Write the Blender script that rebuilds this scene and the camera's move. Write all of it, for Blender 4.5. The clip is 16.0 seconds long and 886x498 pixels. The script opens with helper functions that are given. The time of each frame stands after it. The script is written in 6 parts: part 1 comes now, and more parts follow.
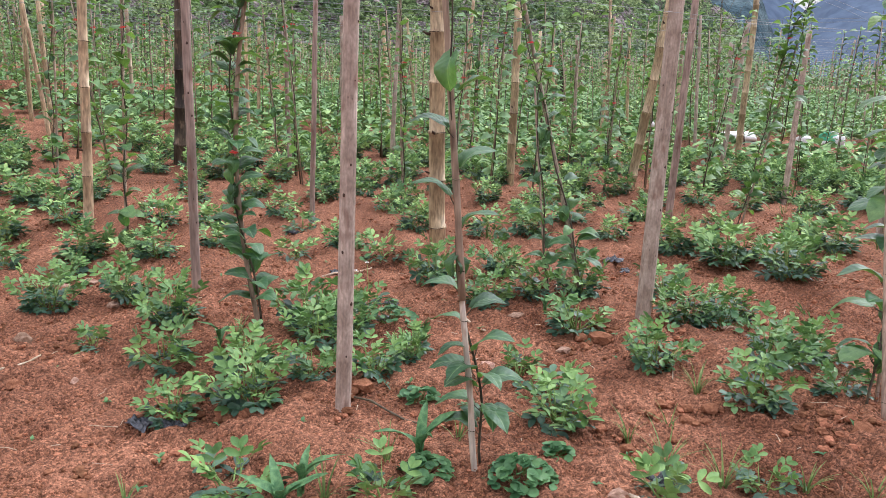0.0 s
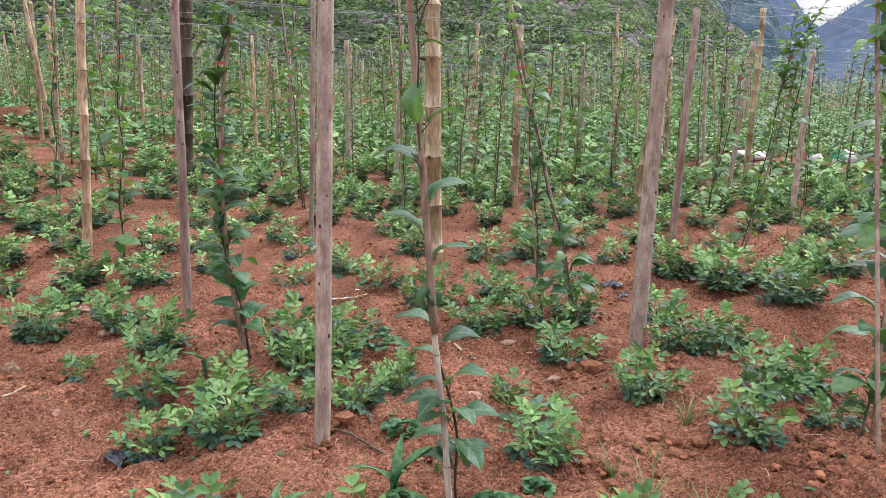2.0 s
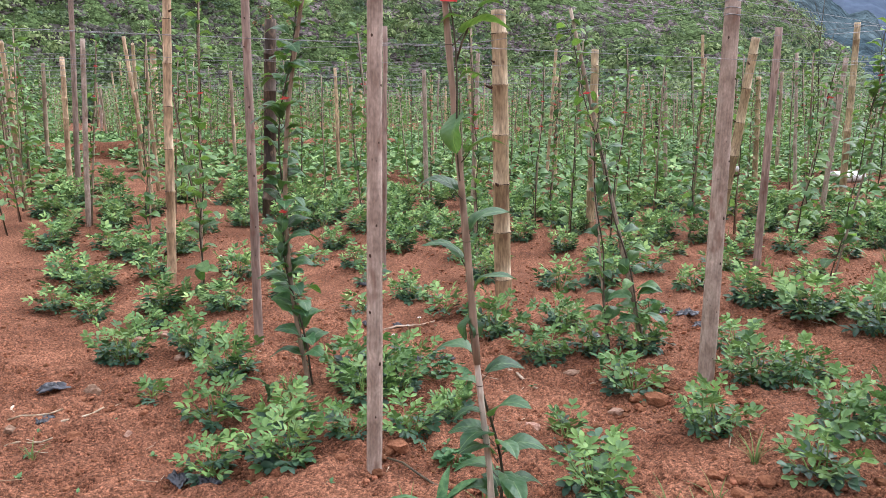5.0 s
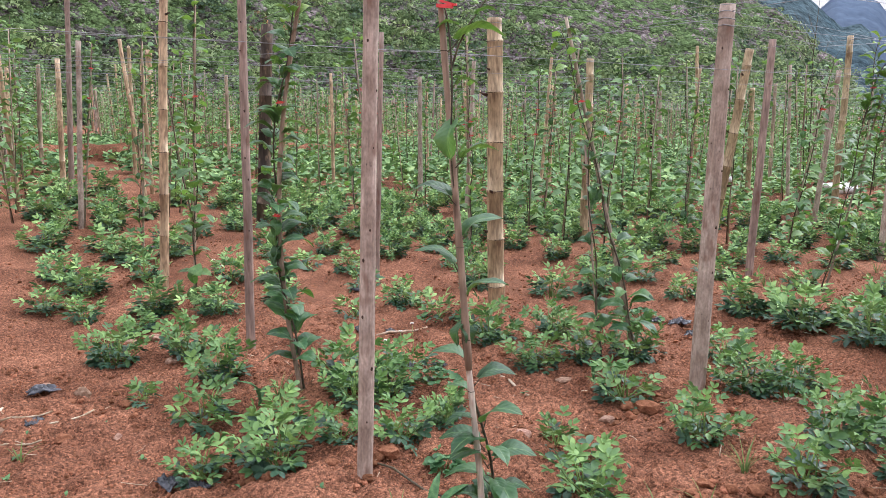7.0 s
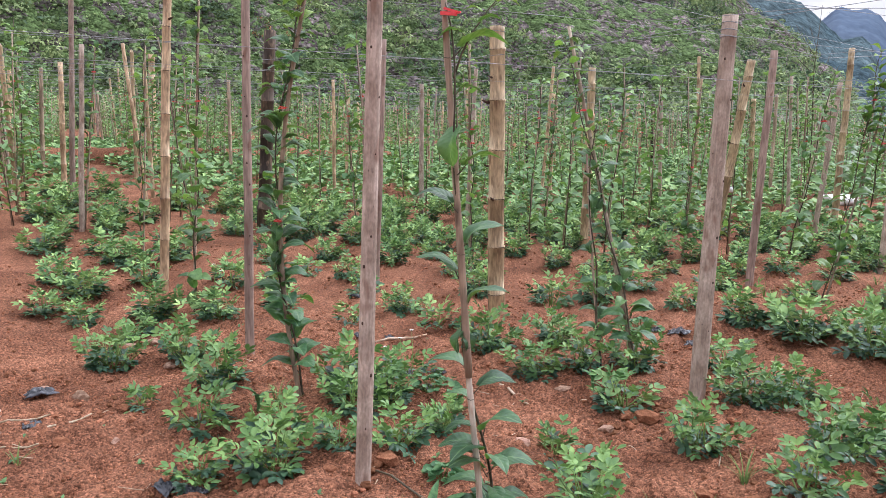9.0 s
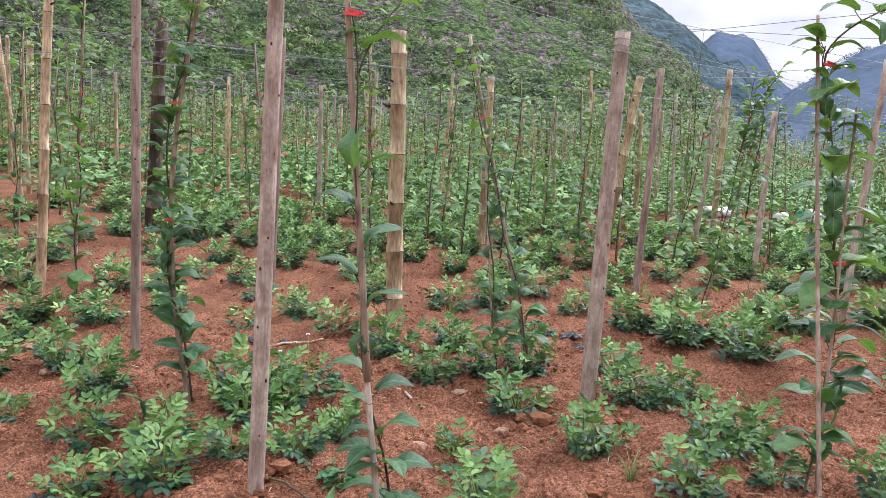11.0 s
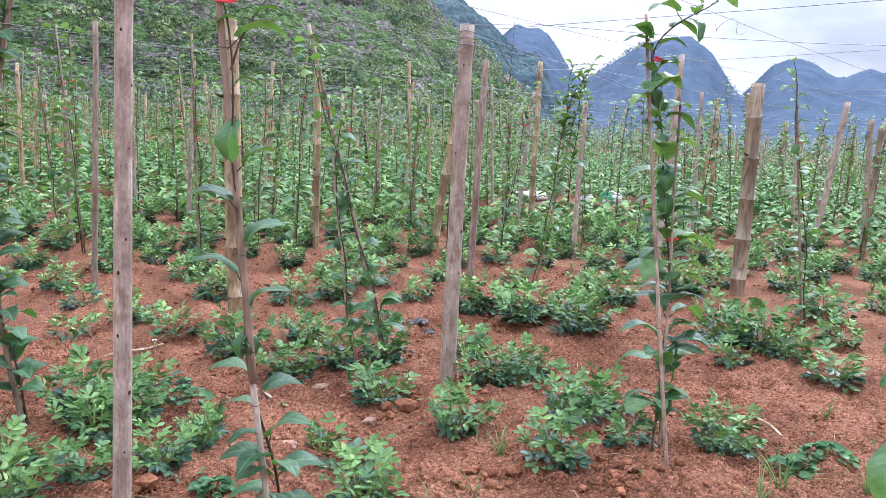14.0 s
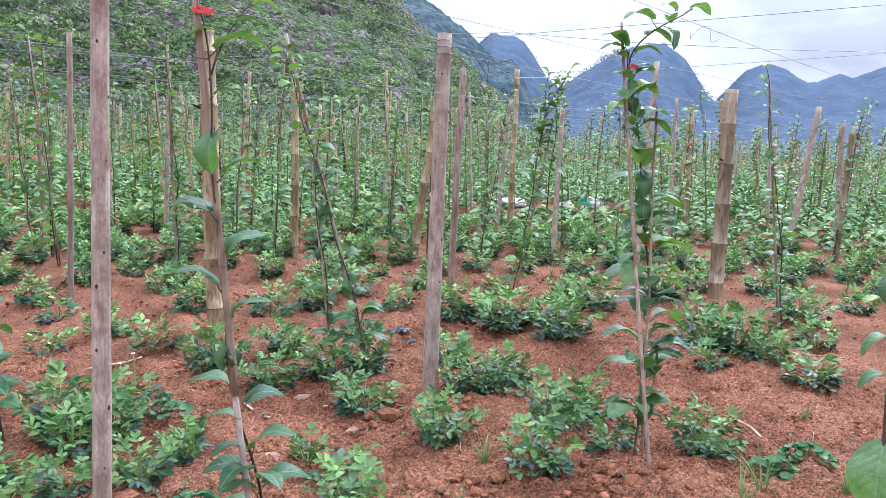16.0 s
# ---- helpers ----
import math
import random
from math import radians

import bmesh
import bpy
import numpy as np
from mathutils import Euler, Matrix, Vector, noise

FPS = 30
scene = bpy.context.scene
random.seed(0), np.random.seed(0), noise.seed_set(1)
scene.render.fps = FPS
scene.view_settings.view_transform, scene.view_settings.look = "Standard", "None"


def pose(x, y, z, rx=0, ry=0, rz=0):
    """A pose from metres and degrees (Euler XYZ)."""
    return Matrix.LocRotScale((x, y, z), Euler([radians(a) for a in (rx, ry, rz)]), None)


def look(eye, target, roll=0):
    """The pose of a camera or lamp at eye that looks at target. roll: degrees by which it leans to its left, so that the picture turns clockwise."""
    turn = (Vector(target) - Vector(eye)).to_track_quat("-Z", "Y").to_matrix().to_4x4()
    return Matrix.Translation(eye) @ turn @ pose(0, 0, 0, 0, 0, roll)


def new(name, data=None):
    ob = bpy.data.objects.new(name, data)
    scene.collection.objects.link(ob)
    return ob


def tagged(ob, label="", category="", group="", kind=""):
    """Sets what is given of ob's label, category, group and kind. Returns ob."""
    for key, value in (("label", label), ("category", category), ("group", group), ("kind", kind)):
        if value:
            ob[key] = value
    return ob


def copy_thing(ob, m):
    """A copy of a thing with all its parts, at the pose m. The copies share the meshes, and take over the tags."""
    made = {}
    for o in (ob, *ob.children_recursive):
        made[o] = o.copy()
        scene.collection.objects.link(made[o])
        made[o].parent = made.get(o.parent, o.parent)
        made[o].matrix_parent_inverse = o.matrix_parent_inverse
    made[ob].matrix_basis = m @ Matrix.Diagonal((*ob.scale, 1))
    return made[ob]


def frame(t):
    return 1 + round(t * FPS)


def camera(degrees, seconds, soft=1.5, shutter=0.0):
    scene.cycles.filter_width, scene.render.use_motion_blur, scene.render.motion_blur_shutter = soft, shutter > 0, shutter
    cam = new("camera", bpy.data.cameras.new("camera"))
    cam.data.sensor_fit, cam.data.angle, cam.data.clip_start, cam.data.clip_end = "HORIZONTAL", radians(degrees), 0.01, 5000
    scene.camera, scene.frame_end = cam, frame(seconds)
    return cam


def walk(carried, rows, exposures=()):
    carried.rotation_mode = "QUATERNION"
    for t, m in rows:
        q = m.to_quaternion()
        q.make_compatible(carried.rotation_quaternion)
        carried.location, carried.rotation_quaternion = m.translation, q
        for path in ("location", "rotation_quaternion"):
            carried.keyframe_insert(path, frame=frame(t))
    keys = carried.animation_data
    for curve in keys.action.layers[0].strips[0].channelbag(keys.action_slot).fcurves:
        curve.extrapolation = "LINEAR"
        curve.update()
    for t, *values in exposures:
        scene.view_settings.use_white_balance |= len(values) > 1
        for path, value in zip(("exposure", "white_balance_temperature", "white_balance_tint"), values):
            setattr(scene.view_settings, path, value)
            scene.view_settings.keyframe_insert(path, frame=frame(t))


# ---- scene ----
cam = camera(61.4, 16.0, soft=0.5)
PATH = [
    (0, (0.069, -0.308, 1.366), (0.147, 1.639, 0.916), 1.2),
    (0.5, (0.068, -0.308, 1.366), (0.162, 1.637, 0.909), 1.1),
    (1, (0.079, -0.307, 1.368), (0.178, 1.639, 0.919), 1.0),
    (1.5, (0.13, -0.288, 1.377), (0.213, 1.663, 0.946), 0.7),
    (2, (0.218, -0.264, 1.403), (0.254, 1.695, 1.003), 0.6),
    (2.5, (0.294, -0.256, 1.41), (0.246, 1.708, 1.034), 0.6),
    (3, (0.316, -0.267, 1.415), (0.178, 1.695, 1.053), 0.1),
    (3.5, (0.333, -0.267, 1.418), (0.157, 1.696, 1.077), -0.5),
    (6, (0.373, -0.246, 1.416), (0.172, 1.717, 1.088), -0.7),
    (6.5, (0.367, -0.254, 1.412), (0.179, 1.711, 1.091), -0.3),
    (7, (0.37, -0.259, 1.413), (0.189, 1.708, 1.098), -0.0),
    (7.5, (0.369, -0.265, 1.41), (0.187, 1.702, 1.099), 0.2),
    (8, (0.364, -0.262, 1.412), (0.177, 1.705, 1.105), 0.5),
    (10.5, (0.368, -0.254, 1.409), (0.254, 1.723, 1.127), 1.8),
    (11, (0.355, -0.25, 1.406), (0.448, 1.729, 1.13), 2.6),
    (11.5, (0.276, -0.227, 1.412), (0.553, 1.735, 1.139), 2.7),
    (12, (0.182, -0.212, 1.415), (0.547, 1.735, 1.14), 2.4),
    (12.5, (0.156, -0.218, 1.409), (0.607, 1.711, 1.133), 2.4),
    (13, (0.149, -0.212, 1.404), (0.65, 1.703, 1.124), 2.6),
    (13.5, (0.14, -0.222, 1.405), (0.681, 1.683, 1.123), 2.3),
    (14, (0.139, -0.228, 1.403), (0.712, 1.667, 1.119), 1.9),
    (14.5, (0.135, -0.233, 1.404), (0.729, 1.657, 1.126), 1.7),
    (15, (0.133, -0.233, 1.404), (0.745, 1.652, 1.134), 1.5),
    (15.5, (0.133, -0.233, 1.404), (0.756, 1.648, 1.136), 1.4),
    (16, (0.131, -0.23, 1.406), (0.757, 1.652, 1.144), 1.3),
]
walk(cam, [(t, look(eye, target, roll)) for t, eye, target, roll in PATH],
     exposures=[(0, 0.42, 5740, 11), (8.2, 0.43, 5740, 11), (10.3, 0.44, 5700, 10), (11, 0.43, 5700, 9.5), (11.6, 0.24, 5720, 10.5), (12.4, 0.2, 5720, 10.5), (12.8, 0.37, 5660, 10.5), (13.3, 0.55, 5440, 10.5), (13.9, 0.68, 5270, 10), (16, 0.68, 5190, 10)])

# ---------------------------------------------------------------- world and sun
SUN_AZ, SUN_EL = 52.0, 38.0          # degrees to the right of +y, and up
world = bpy.data.worlds.new("overcast_sky")
scene.world = world
world.use_nodes = True
wn, wl = world.node_tree.nodes, world.node_tree.links
wn.clear()
w_out, w_bg = wn.new("ShaderNodeOutputWorld"), wn.new("ShaderNodeBackground")
w_sky = wn.new("ShaderNodeTexSky")
w_sky.sky_type, w_sky.sun_disc = "NISHITA", False
w_sky.sun_elevation, w_sky.sun_rotation = radians(SUN_EL), radians(SUN_AZ)
w_co, w_map = wn.new("ShaderNodeTexCoord"), wn.new("ShaderNodeMapping")
w_map.inputs["Scale"].default_value = (1.0, 1.0, 2.6)
w_noise = wn.new("ShaderNodeTexNoise")
w_noise.inputs["Scale"].default_value, w_noise.inputs["Detail"].default_value = 2.2, 7.0
w_ramp = wn.new("ShaderNodeValToRGB")
w_ramp.color_ramp.elements[0].position, w_ramp.color_ramp.elements[0].color = 0.38, (4.75, 4.5, 4.8, 1)
w_ramp.color_ramp.elements[1].position, w_ramp.color_ramp.elements[1].color = 0.63, (13.8, 12.6, 12.0, 1)
w_mix = wn.new("ShaderNodeMix")
w_mix.data_type = "RGBA"
w_mix.inputs["Factor"].default_value = 0.9
wl.new(w_co.outputs["Generated"], w_map.inputs["Vector"])
wl.new(w_map.outputs["Vector"], w_noise.inputs["Vector"])
wl.new(w_noise.outputs["Fac"], w_ramp.inputs["Fac"])
wl.new(w_sky.outputs["Color"], w_mix.inputs["A"])
wl.new(w_ramp.outputs["Color"], w_mix.inputs["B"])
# an overcast sky is about three times as bright overhead as at the horizon
w_sep, w_up, w_scale = wn.new("ShaderNodeSeparateXYZ"), wn.new("ShaderNodeMapRange"), wn.new("ShaderNodeVectorMath")
w_up.inputs["To Min"].default_value, w_up.inputs["To Max"].default_value = 0.37, 2.9
w_scale.operation = "SCALE"
wl.new(w_co.outputs["Generated"], w_sep.inputs["Vector"])
wl.new(w_sep.outputs["Z"], w_up.inputs["Value"])
wl.new(w_mix.outputs["Result"], w_scale.inputs[0])
# and brighter towards the sun behind the cloud
w_dot, w_near, w_both = wn.new("ShaderNodeVectorMath"), wn.new("ShaderNodeMapRange"), wn.new("ShaderNodeMath")
w_dot.operation, w_both.operation = "DOT_PRODUCT", "MULTIPLY"
w_dot.inputs[1].default_value = (math.sin(radians(SUN_AZ)) * math.cos(radians(SUN_EL)), math.cos(radians(SUN_AZ)) * math.cos(radians(SUN_EL)), math.sin(radians(SUN_EL)))
w_near.inputs["From Min"].default_value, w_near.inputs["From Max"].default_value = 0.68, 0.95
w_near.inputs["To Min"].default_value, w_near.inputs["To Max"].default_value = 0.8, 1.6
wl.new(w_co.outputs["Generated"], w_dot.inputs[0])
wl.new(w_dot.outputs["Value"], w_near.inputs["Value"])
wl.new(w_up.outputs["Result"], w_both.inputs[0]), wl.new(w_near.outputs["Result"], w_both.inputs[1])
wl.new(w_both.outputs["Value"], w_scale.inputs["Scale"])
wl.new(w_scale.outputs["Vector"], w_bg.inputs["Color"])
w_bg.inputs["Strength"].default_value = 0.1
wl.new(w_bg.outputs["Background"], w_out.inputs["Surface"])

sun = new("sun", bpy.data.lights.new("sun", "SUN"))
sun.data.energy, sun.data.angle, sun.data.color = 1.5, radians(14), (1.0, 0.96, 0.9)
_a, _e = radians(SUN_AZ), radians(SUN_EL)
sun.matrix_world = look((20 * math.sin(_a) * math.cos(_e), 20 * math.cos(_a) * math.cos(_e), 20 * math.sin(_e)), (0, 0, 0))


# ---------------------------------------------------------------- materials
def material(name, dark, light, scale=6.0, fine=70.0, rough=0.6, bump=0.3, depth=0.004, stretch=(1, 1, 1), vary=0.0, island=False,
             spec=0.3, clear=0.0, contrast=(0.35, 0.65), speck=0.35, coords="Object", glow=None, tint=0.05):
    """Two colours mixed by a coarse noise, dappled by a fine one; vary: how far single things differ in brightness; clear: light let through, tinted by glow."""
    m = bpy.data.materials.new(name)
    m.use_nodes = True
    n, ln = m.node_tree.nodes, m.node_tree.links
    bsdf, out = n["Principled BSDF"], n["Material Output"]
    co, mp = n.new("ShaderNodeTexCoord"), n.new("ShaderNodeMapping")
    mp.inputs["Scale"].default_value = stretch
    ln.new(co.outputs[coords], mp.inputs["Vector"])
    big, small = n.new("ShaderNodeTexNoise"), n.new("ShaderNodeTexNoise")
    for node, s, d in ((big, scale, 4.0), (small, fine, 3.0)):
        node.inputs["Scale"].default_value, node.inputs["Detail"].default_value = s, d
        ln.new(mp.outputs["Vector"], node.inputs["Vector"])
    ramp = n.new("ShaderNodeValToRGB")
    for e, p, c in zip(ramp.color_ramp.elements, contrast, (dark, light)):
        e.position, e.color = p, (*c, 1)
    ln.new(big.outputs["Fac"], ramp.inputs["Fac"])
    level = n.new("ShaderNodeMapRange")
    level.inputs["From Min"].default_value, level.inputs["From Max"].default_value = 0.25, 0.75
    level.inputs["To Min"].default_value, level.inputs["To Max"].default_value = 1 - speck, 1 + speck
    ln.new(small.outputs["Fac"], level.inputs["Value"])
    hsv = n.new("ShaderNodeHueSaturation")
    ln.new(ramp.outputs["Color"], hsv.inputs["Color"])
    value = level.outputs["Result"]
    if vary:
        info = n.new("ShaderNodeNewGeometry" if island else "ShaderNodeObjectInfo")
        rand = info.outputs["Random Per Island" if island else "Random"]
        spread = n.new("ShaderNodeMapRange")
        spread.inputs["To Min"].default_value, spread.inputs["To Max"].default_value = 1 - vary, 1 + vary
        ln.new(rand, spread.inputs["Value"])
        times = n.new("ShaderNodeMath")
        times.operation = "MULTIPLY"
        ln.new(value, times.inputs[0]), ln.new(spread.outputs["Result"], times.inputs[1])
        value = times.outputs["Value"]
        hue = n.new("ShaderNodeMapRange")
        hue.inputs["To Min"].default_value, hue.inputs["To Max"].default_value = 0.5 + tint * vary, 0.5 - tint * vary
        ln.new(rand, hue.inputs["Value"]), ln.new(hue.outputs["Result"], hsv.inputs["Hue"])
    ln.new(value, hsv.inputs["Value"])
    ln.new(hsv.outputs["Color"], bsdf.inputs["Base Color"])
    bsdf.inputs["Roughness"].default_value, bsdf.inputs["Specular IOR Level"].default_value = rough, spec
    if bump:
        bp = n.new("ShaderNodeBump")
        bp.inputs["Strength"].default_value, bp.inputs["Distance"].default_value = bump, depth
        ln.new(small.outputs["Fac"], bp.inputs["Height"])
        ln.new(bp.outputs["Normal"], bsdf.inputs["Normal"])
    if clear:
        tr, mix = n.new("ShaderNodeBsdfTranslucent"), n.new("ShaderNodeMixShader")
        if glow:
            lit = n.new("ShaderNodeHueSaturation")
            lit.inputs["Color"].default_value = (*glow, 1)
            ln.new(value, lit.inputs["Value"]), ln.new(lit.outputs["Color"], tr.inputs["Color"])
        else:
            ln.new(hsv.outputs["Color"], tr.inputs["Color"])
        mix.inputs["Fac"].default_value = clear
        ln.new(bsdf.outputs["BSDF"], mix.inputs[1]), ln.new(tr.outputs["BSDF"], mix.inputs[2])
        ln.new(mix.outputs["Shader"], out.inputs["Surface"])
    return m


def crumbly(m):
    """Crumbs over a soil: cells of two sizes that lift the surface and differ in tone."""
    n, ln = m.node_tree.nodes, m.node_tree.links
    bsdf = n["Principled BSDF"]
    co = n.new("ShaderNodeTexCoord")
    height, tone = None, bsdf.inputs["Base Color"].links[0].from_socket
    for scale, depth, low, high in ((45, 0.006, 0.88, 1.1), (110, 0.008, 0.52, 1.45), (230, 0.004, 0.6, 1.4)):
        cell = n.new("ShaderNodeTexVoronoi")
        cell.inputs["Scale"].default_value = scale
        ln.new(co.outputs["Object"], cell.inputs["Vector"])
        bp = n.new("ShaderNodeBump")
        bp.invert = True
        bp.inputs["Strength"].default_value, bp.inputs["Distance"].default_value = 0.7, depth
        ln.new(cell.outputs["Distance"], bp.inputs["Height"])
        if height is not None:
            ln.new(height, bp.inputs["Normal"])
        else:
            ln.new(bsdf.inputs["Normal"].links[0].from_socket, bp.inputs["Normal"])
        height = bp.outputs["Normal"]
        sep, level, hsv = n.new("ShaderNodeSeparateColor"), n.new("ShaderNodeMapRange"), n.new("ShaderNodeHueSaturation")
        ln.new(cell.outputs["Color"], sep.inputs["Color"]), ln.new(sep.outputs["Red"], level.inputs["Value"])
        level.inputs["To Min"].default_value, level.inputs["To Max"].default_value = low, high
        ln.new(tone, hsv.inputs["Color"]), ln.new(level.outputs["Result"], hsv.inputs["Value"])
        tone = hsv.outputs["Color"]
    ln.new(height, bsdf.inputs["Normal"]), ln.new(tone, bsdf.inputs["Base Color"])
    return m


SOIL = material("red_soil", (0.155, 0.068, 0.039), (0.285, 0.132, 0.078), scale=1.6, fine=60, rough=0.95, bump=0.4, depth=0.003, spec=0.1, speck=0.4)
CLOD = material("soil_clod", (0.158, 0.068, 0.037), (0.297, 0.136, 0.076), scale=30, fine=140, rough=0.95, bump=0, spec=0.05, vary=0.42, tint=0.012, island=True)
LUMP = material("soil_lump", (0.19, 0.082, 0.045), (0.33, 0.152, 0.086), scale=2.5, fine=14, rough=0.95, bump=0.7, depth=0.006, spec=0.05, speck=0.4)
STONE = material("pale_stone", (0.22, 0.125, 0.085), (0.42, 0.28, 0.2), scale=2, fine=12, rough=0.85, bump=0.2, depth=0.003, vary=0.2)
WOOD = material("grey_pole_bark", (0.265, 0.2, 0.158), (0.48, 0.39, 0.325), scale=14, fine=100, rough=0.8, bump=0.6, depth=0.003, stretch=(1, 1, 0.5), vary=0.1, speck=0.25)
RED_WOOD = material("red_grey_bark", (0.22, 0.15, 0.125), (0.40, 0.295, 0.25), scale=9, fine=50, rough=0.8, bump=0.5, depth=0.003, stretch=(1, 1, 0.2), vary=0.15)
BAMBOO = material("tan_bamboo", (0.27, 0.185, 0.108), (0.57, 0.43, 0.27), scale=7, fine=60, rough=0.55, bump=0.35, depth=0.002, stretch=(1, 1, 0.25), speck=0.45, vary=0.18, spec=0.35)
OLD_BAMBOO = material("grey_bamboo", (0.2, 0.148, 0.105), (0.5, 0.39, 0.275), scale=7, fine=60, rough=0.65, bump=0.35, depth=0.002, stretch=(1, 1, 0.14), vary=0.15)
DARK_WOOD = material("blackened_bamboo", (0.03, 0.022, 0.018), (0.13, 0.09, 0.065), scale=6, fine=45, rough=0.75, bump=0.4, depth=0.003, stretch=(1, 1, 0.2), vary=0.15)
NODE_DARK = material("dark_knot", (0.035, 0.02, 0.014), (0.10, 0.06, 0.042), scale=40, fine=160, rough=0.85)
STAKE = material("split_bamboo_stake", (0.20, 0.145, 0.105), (0.46, 0.37, 0.28), scale=3.2, fine=60, rough=0.7, bump=0.4, depth=0.002, stretch=(1, 1, 0.3), vary=0.2)
BROWN_STAKE = material("brown_bamboo_stake", (0.17, 0.115, 0.08), (0.42, 0.315, 0.23), scale=3.2, fine=60, rough=0.7, bump=0.4, depth=0.002, stretch=(1, 1, 0.2), vary=0.1)
PALE_STAKE = material("bleached_bamboo_stake", (0.44, 0.36, 0.29), (0.7, 0.63, 0.54), scale=5, fine=60, rough=0.7, bump=0.4, depth=0.002, stretch=(1, 1, 0.2), vary=0.1)
STEM = material("brown_vine_stem", (0.045, 0.035, 0.025), (0.11, 0.09, 0.055), scale=15, fine=90, rough=0.6, vary=0.2)
GREEN_STEM = material("green_stalk", (0.12, 0.2, 0.05), (0.24, 0.34, 0.10), scale=15, fine=90, rough=0.55, bump=0, vary=0.2)
VINE_LEAF = material("vine_leaf", (0.03, 0.085, 0.046), (0.07, 0.15, 0.064), scale=3, fine=7, rough=0.42, bump=0.12, depth=0.03, vary=0.35, spec=0.36, clear=0.22, speck=0.08, glow=(0.19, 0.37, 0.045))
# Paler copy of the vine leaf, for farther vines and painted backlight.
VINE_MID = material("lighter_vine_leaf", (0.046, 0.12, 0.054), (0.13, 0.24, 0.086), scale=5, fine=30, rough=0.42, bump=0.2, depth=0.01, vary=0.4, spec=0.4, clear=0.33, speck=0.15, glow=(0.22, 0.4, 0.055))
YOUNG_LEAF = material("young_vine_leaf", (0.14, 0.27, 0.04), (0.24, 0.38, 0.07), scale=14, fine=60, rough=0.4, bump=0.25, depth=0.003, vary=0.2, spec=0.5, clear=0.3, speck=0.12)
# Green paled and blued to paint haze and sky sheen on farther vines.
VINE_FAR = material("hazed_vine_foliage", (0.09, 0.178, 0.085), (0.245, 0.385, 0.175), scale=3, fine=30, rough=0.55, bump=0, vary=0.45, island=True, spec=0.22, clear=0.26, speck=0.15, glow=(0.2, 0.35, 0.06))
NUT_LEAF = material("peanut_leaf", (0.074, 0.162, 0.058), (0.165, 0.288, 0.095), scale=2.2, fine=60, rough=0.5, bump=0.15, depth=0.002, vary=0.38, spec=0.33, clear=0.13, speck=0.14)
NUT_TIP = material("young_peanut_leaf", (0.108, 0.222, 0.058), (0.2, 0.34, 0.098), scale=2.2, fine=60, rough=0.5, bump=0.15, depth=0.002, vary=0.25, spec=0.33, clear=0.16, speck=0.12)
# Blue-green of lower leaves, darkened further for the shade inside the plant.
NUT_LOW = material("shaded_lower_peanut_leaf", (0.03, 0.08, 0.05), (0.07, 0.138, 0.076), scale=2.2, fine=60, rough=0.42, bump=0.15, depth=0.002, vary=0.38, spec=0.42, clear=0.1, speck=0.14)
# Farther peanut greens, with haze painted in as paler, bluer colour.
NUT_FAR = material("hazed_peanut_foliage", (0.112, 0.22, 0.084), (0.265, 0.415, 0.165), scale=2.5, fine=25, rough=0.6, bump=0, vary=0.5, island=True, clear=0.13, speck=0.15, spec=0.2)
NUT_FAR_TIP = material("hazed_young_peanut_foliage", (0.19, 0.33, 0.105), (0.345, 0.51, 0.19), scale=2.5, fine=25, rough=0.6, bump=0, vary=0.4, island=True, clear=0.15, speck=0.15, spec=0.2)
# Lower foliage, its colour likewise darkened for inner shade.
NUT_FAR_LOW = material("shaded_lower_peanut_foliage", (0.042, 0.1, 0.055), (0.1, 0.18, 0.085), scale=2.5, fine=25, rough=0.48, bump=0, vary=0.4, island=True, clear=0.1, speck=0.15, spec=0.35)
CLOVER = material("round_leaf", (0.055, 0.145, 0.058), (0.125, 0.25, 0.095), scale=12, fine=60, rough=0.55, bump=0.1, vary=0.25, island=True, clear=0.2, speck=0.15)
GRASS = material("grass_blade", (0.12, 0.2, 0.05), (0.26, 0.34, 0.12), scale=8, fine=50, rough=0.55, bump=0, vary=0.35, island=True, clear=0.25)
CLIP = material("red_plastic", (0.62, 0.035, 0.04), (0.72, 0.07, 0.06), scale=20, fine=90, rough=0.35, bump=0, vary=0.12, speck=0.08, spec=0.5)
WIRE = material("galvanised_wire", (0.16, 0.165, 0.18), (0.28, 0.285, 0.3), scale=20, fine=90, rough=0.45, bump=0, spec=0.5)
FILM = material("black_plastic_film", (0.012, 0.014, 0.02), (0.05, 0.055, 0.07), scale=18, fine=60, rough=0.28, bump=0.6, depth=0.006, spec=0.6)
SACK = material("white_woven_sack", (0.62, 0.62, 0.62), (0.8, 0.8, 0.79), scale=7, fine=160, rough=0.6, bump=0.4, depth=0.003, speck=0.08)
SACK_GREEN = material("green_print", (0.05, 0.3, 0.17), (0.1, 0.42, 0.25), scale=9, fine=120, rough=0.6, speck=0.1)
STRAW = material("dry_straw", (0.34, 0.24, 0.15), (0.6, 0.5, 0.38), scale=18, fine=90, rough=0.8, bump=0.2, vary=0.25)
PETAL = material("white_petal", (0.7, 0.7, 0.62), (0.82, 0.82, 0.78), scale=18, fine=90, rough=0.6, bump=0, speck=0.05)
# Slope colour carries a little blue for the haze.
HILL = material("hazed_scrub_hillside", (0.085, 0.088, 0.07), (0.155, 0.128, 0.13), scale=0.09, fine=1.6, rough=0.95, bump=0.4, depth=0.3, spec=0.05, speck=0.6)
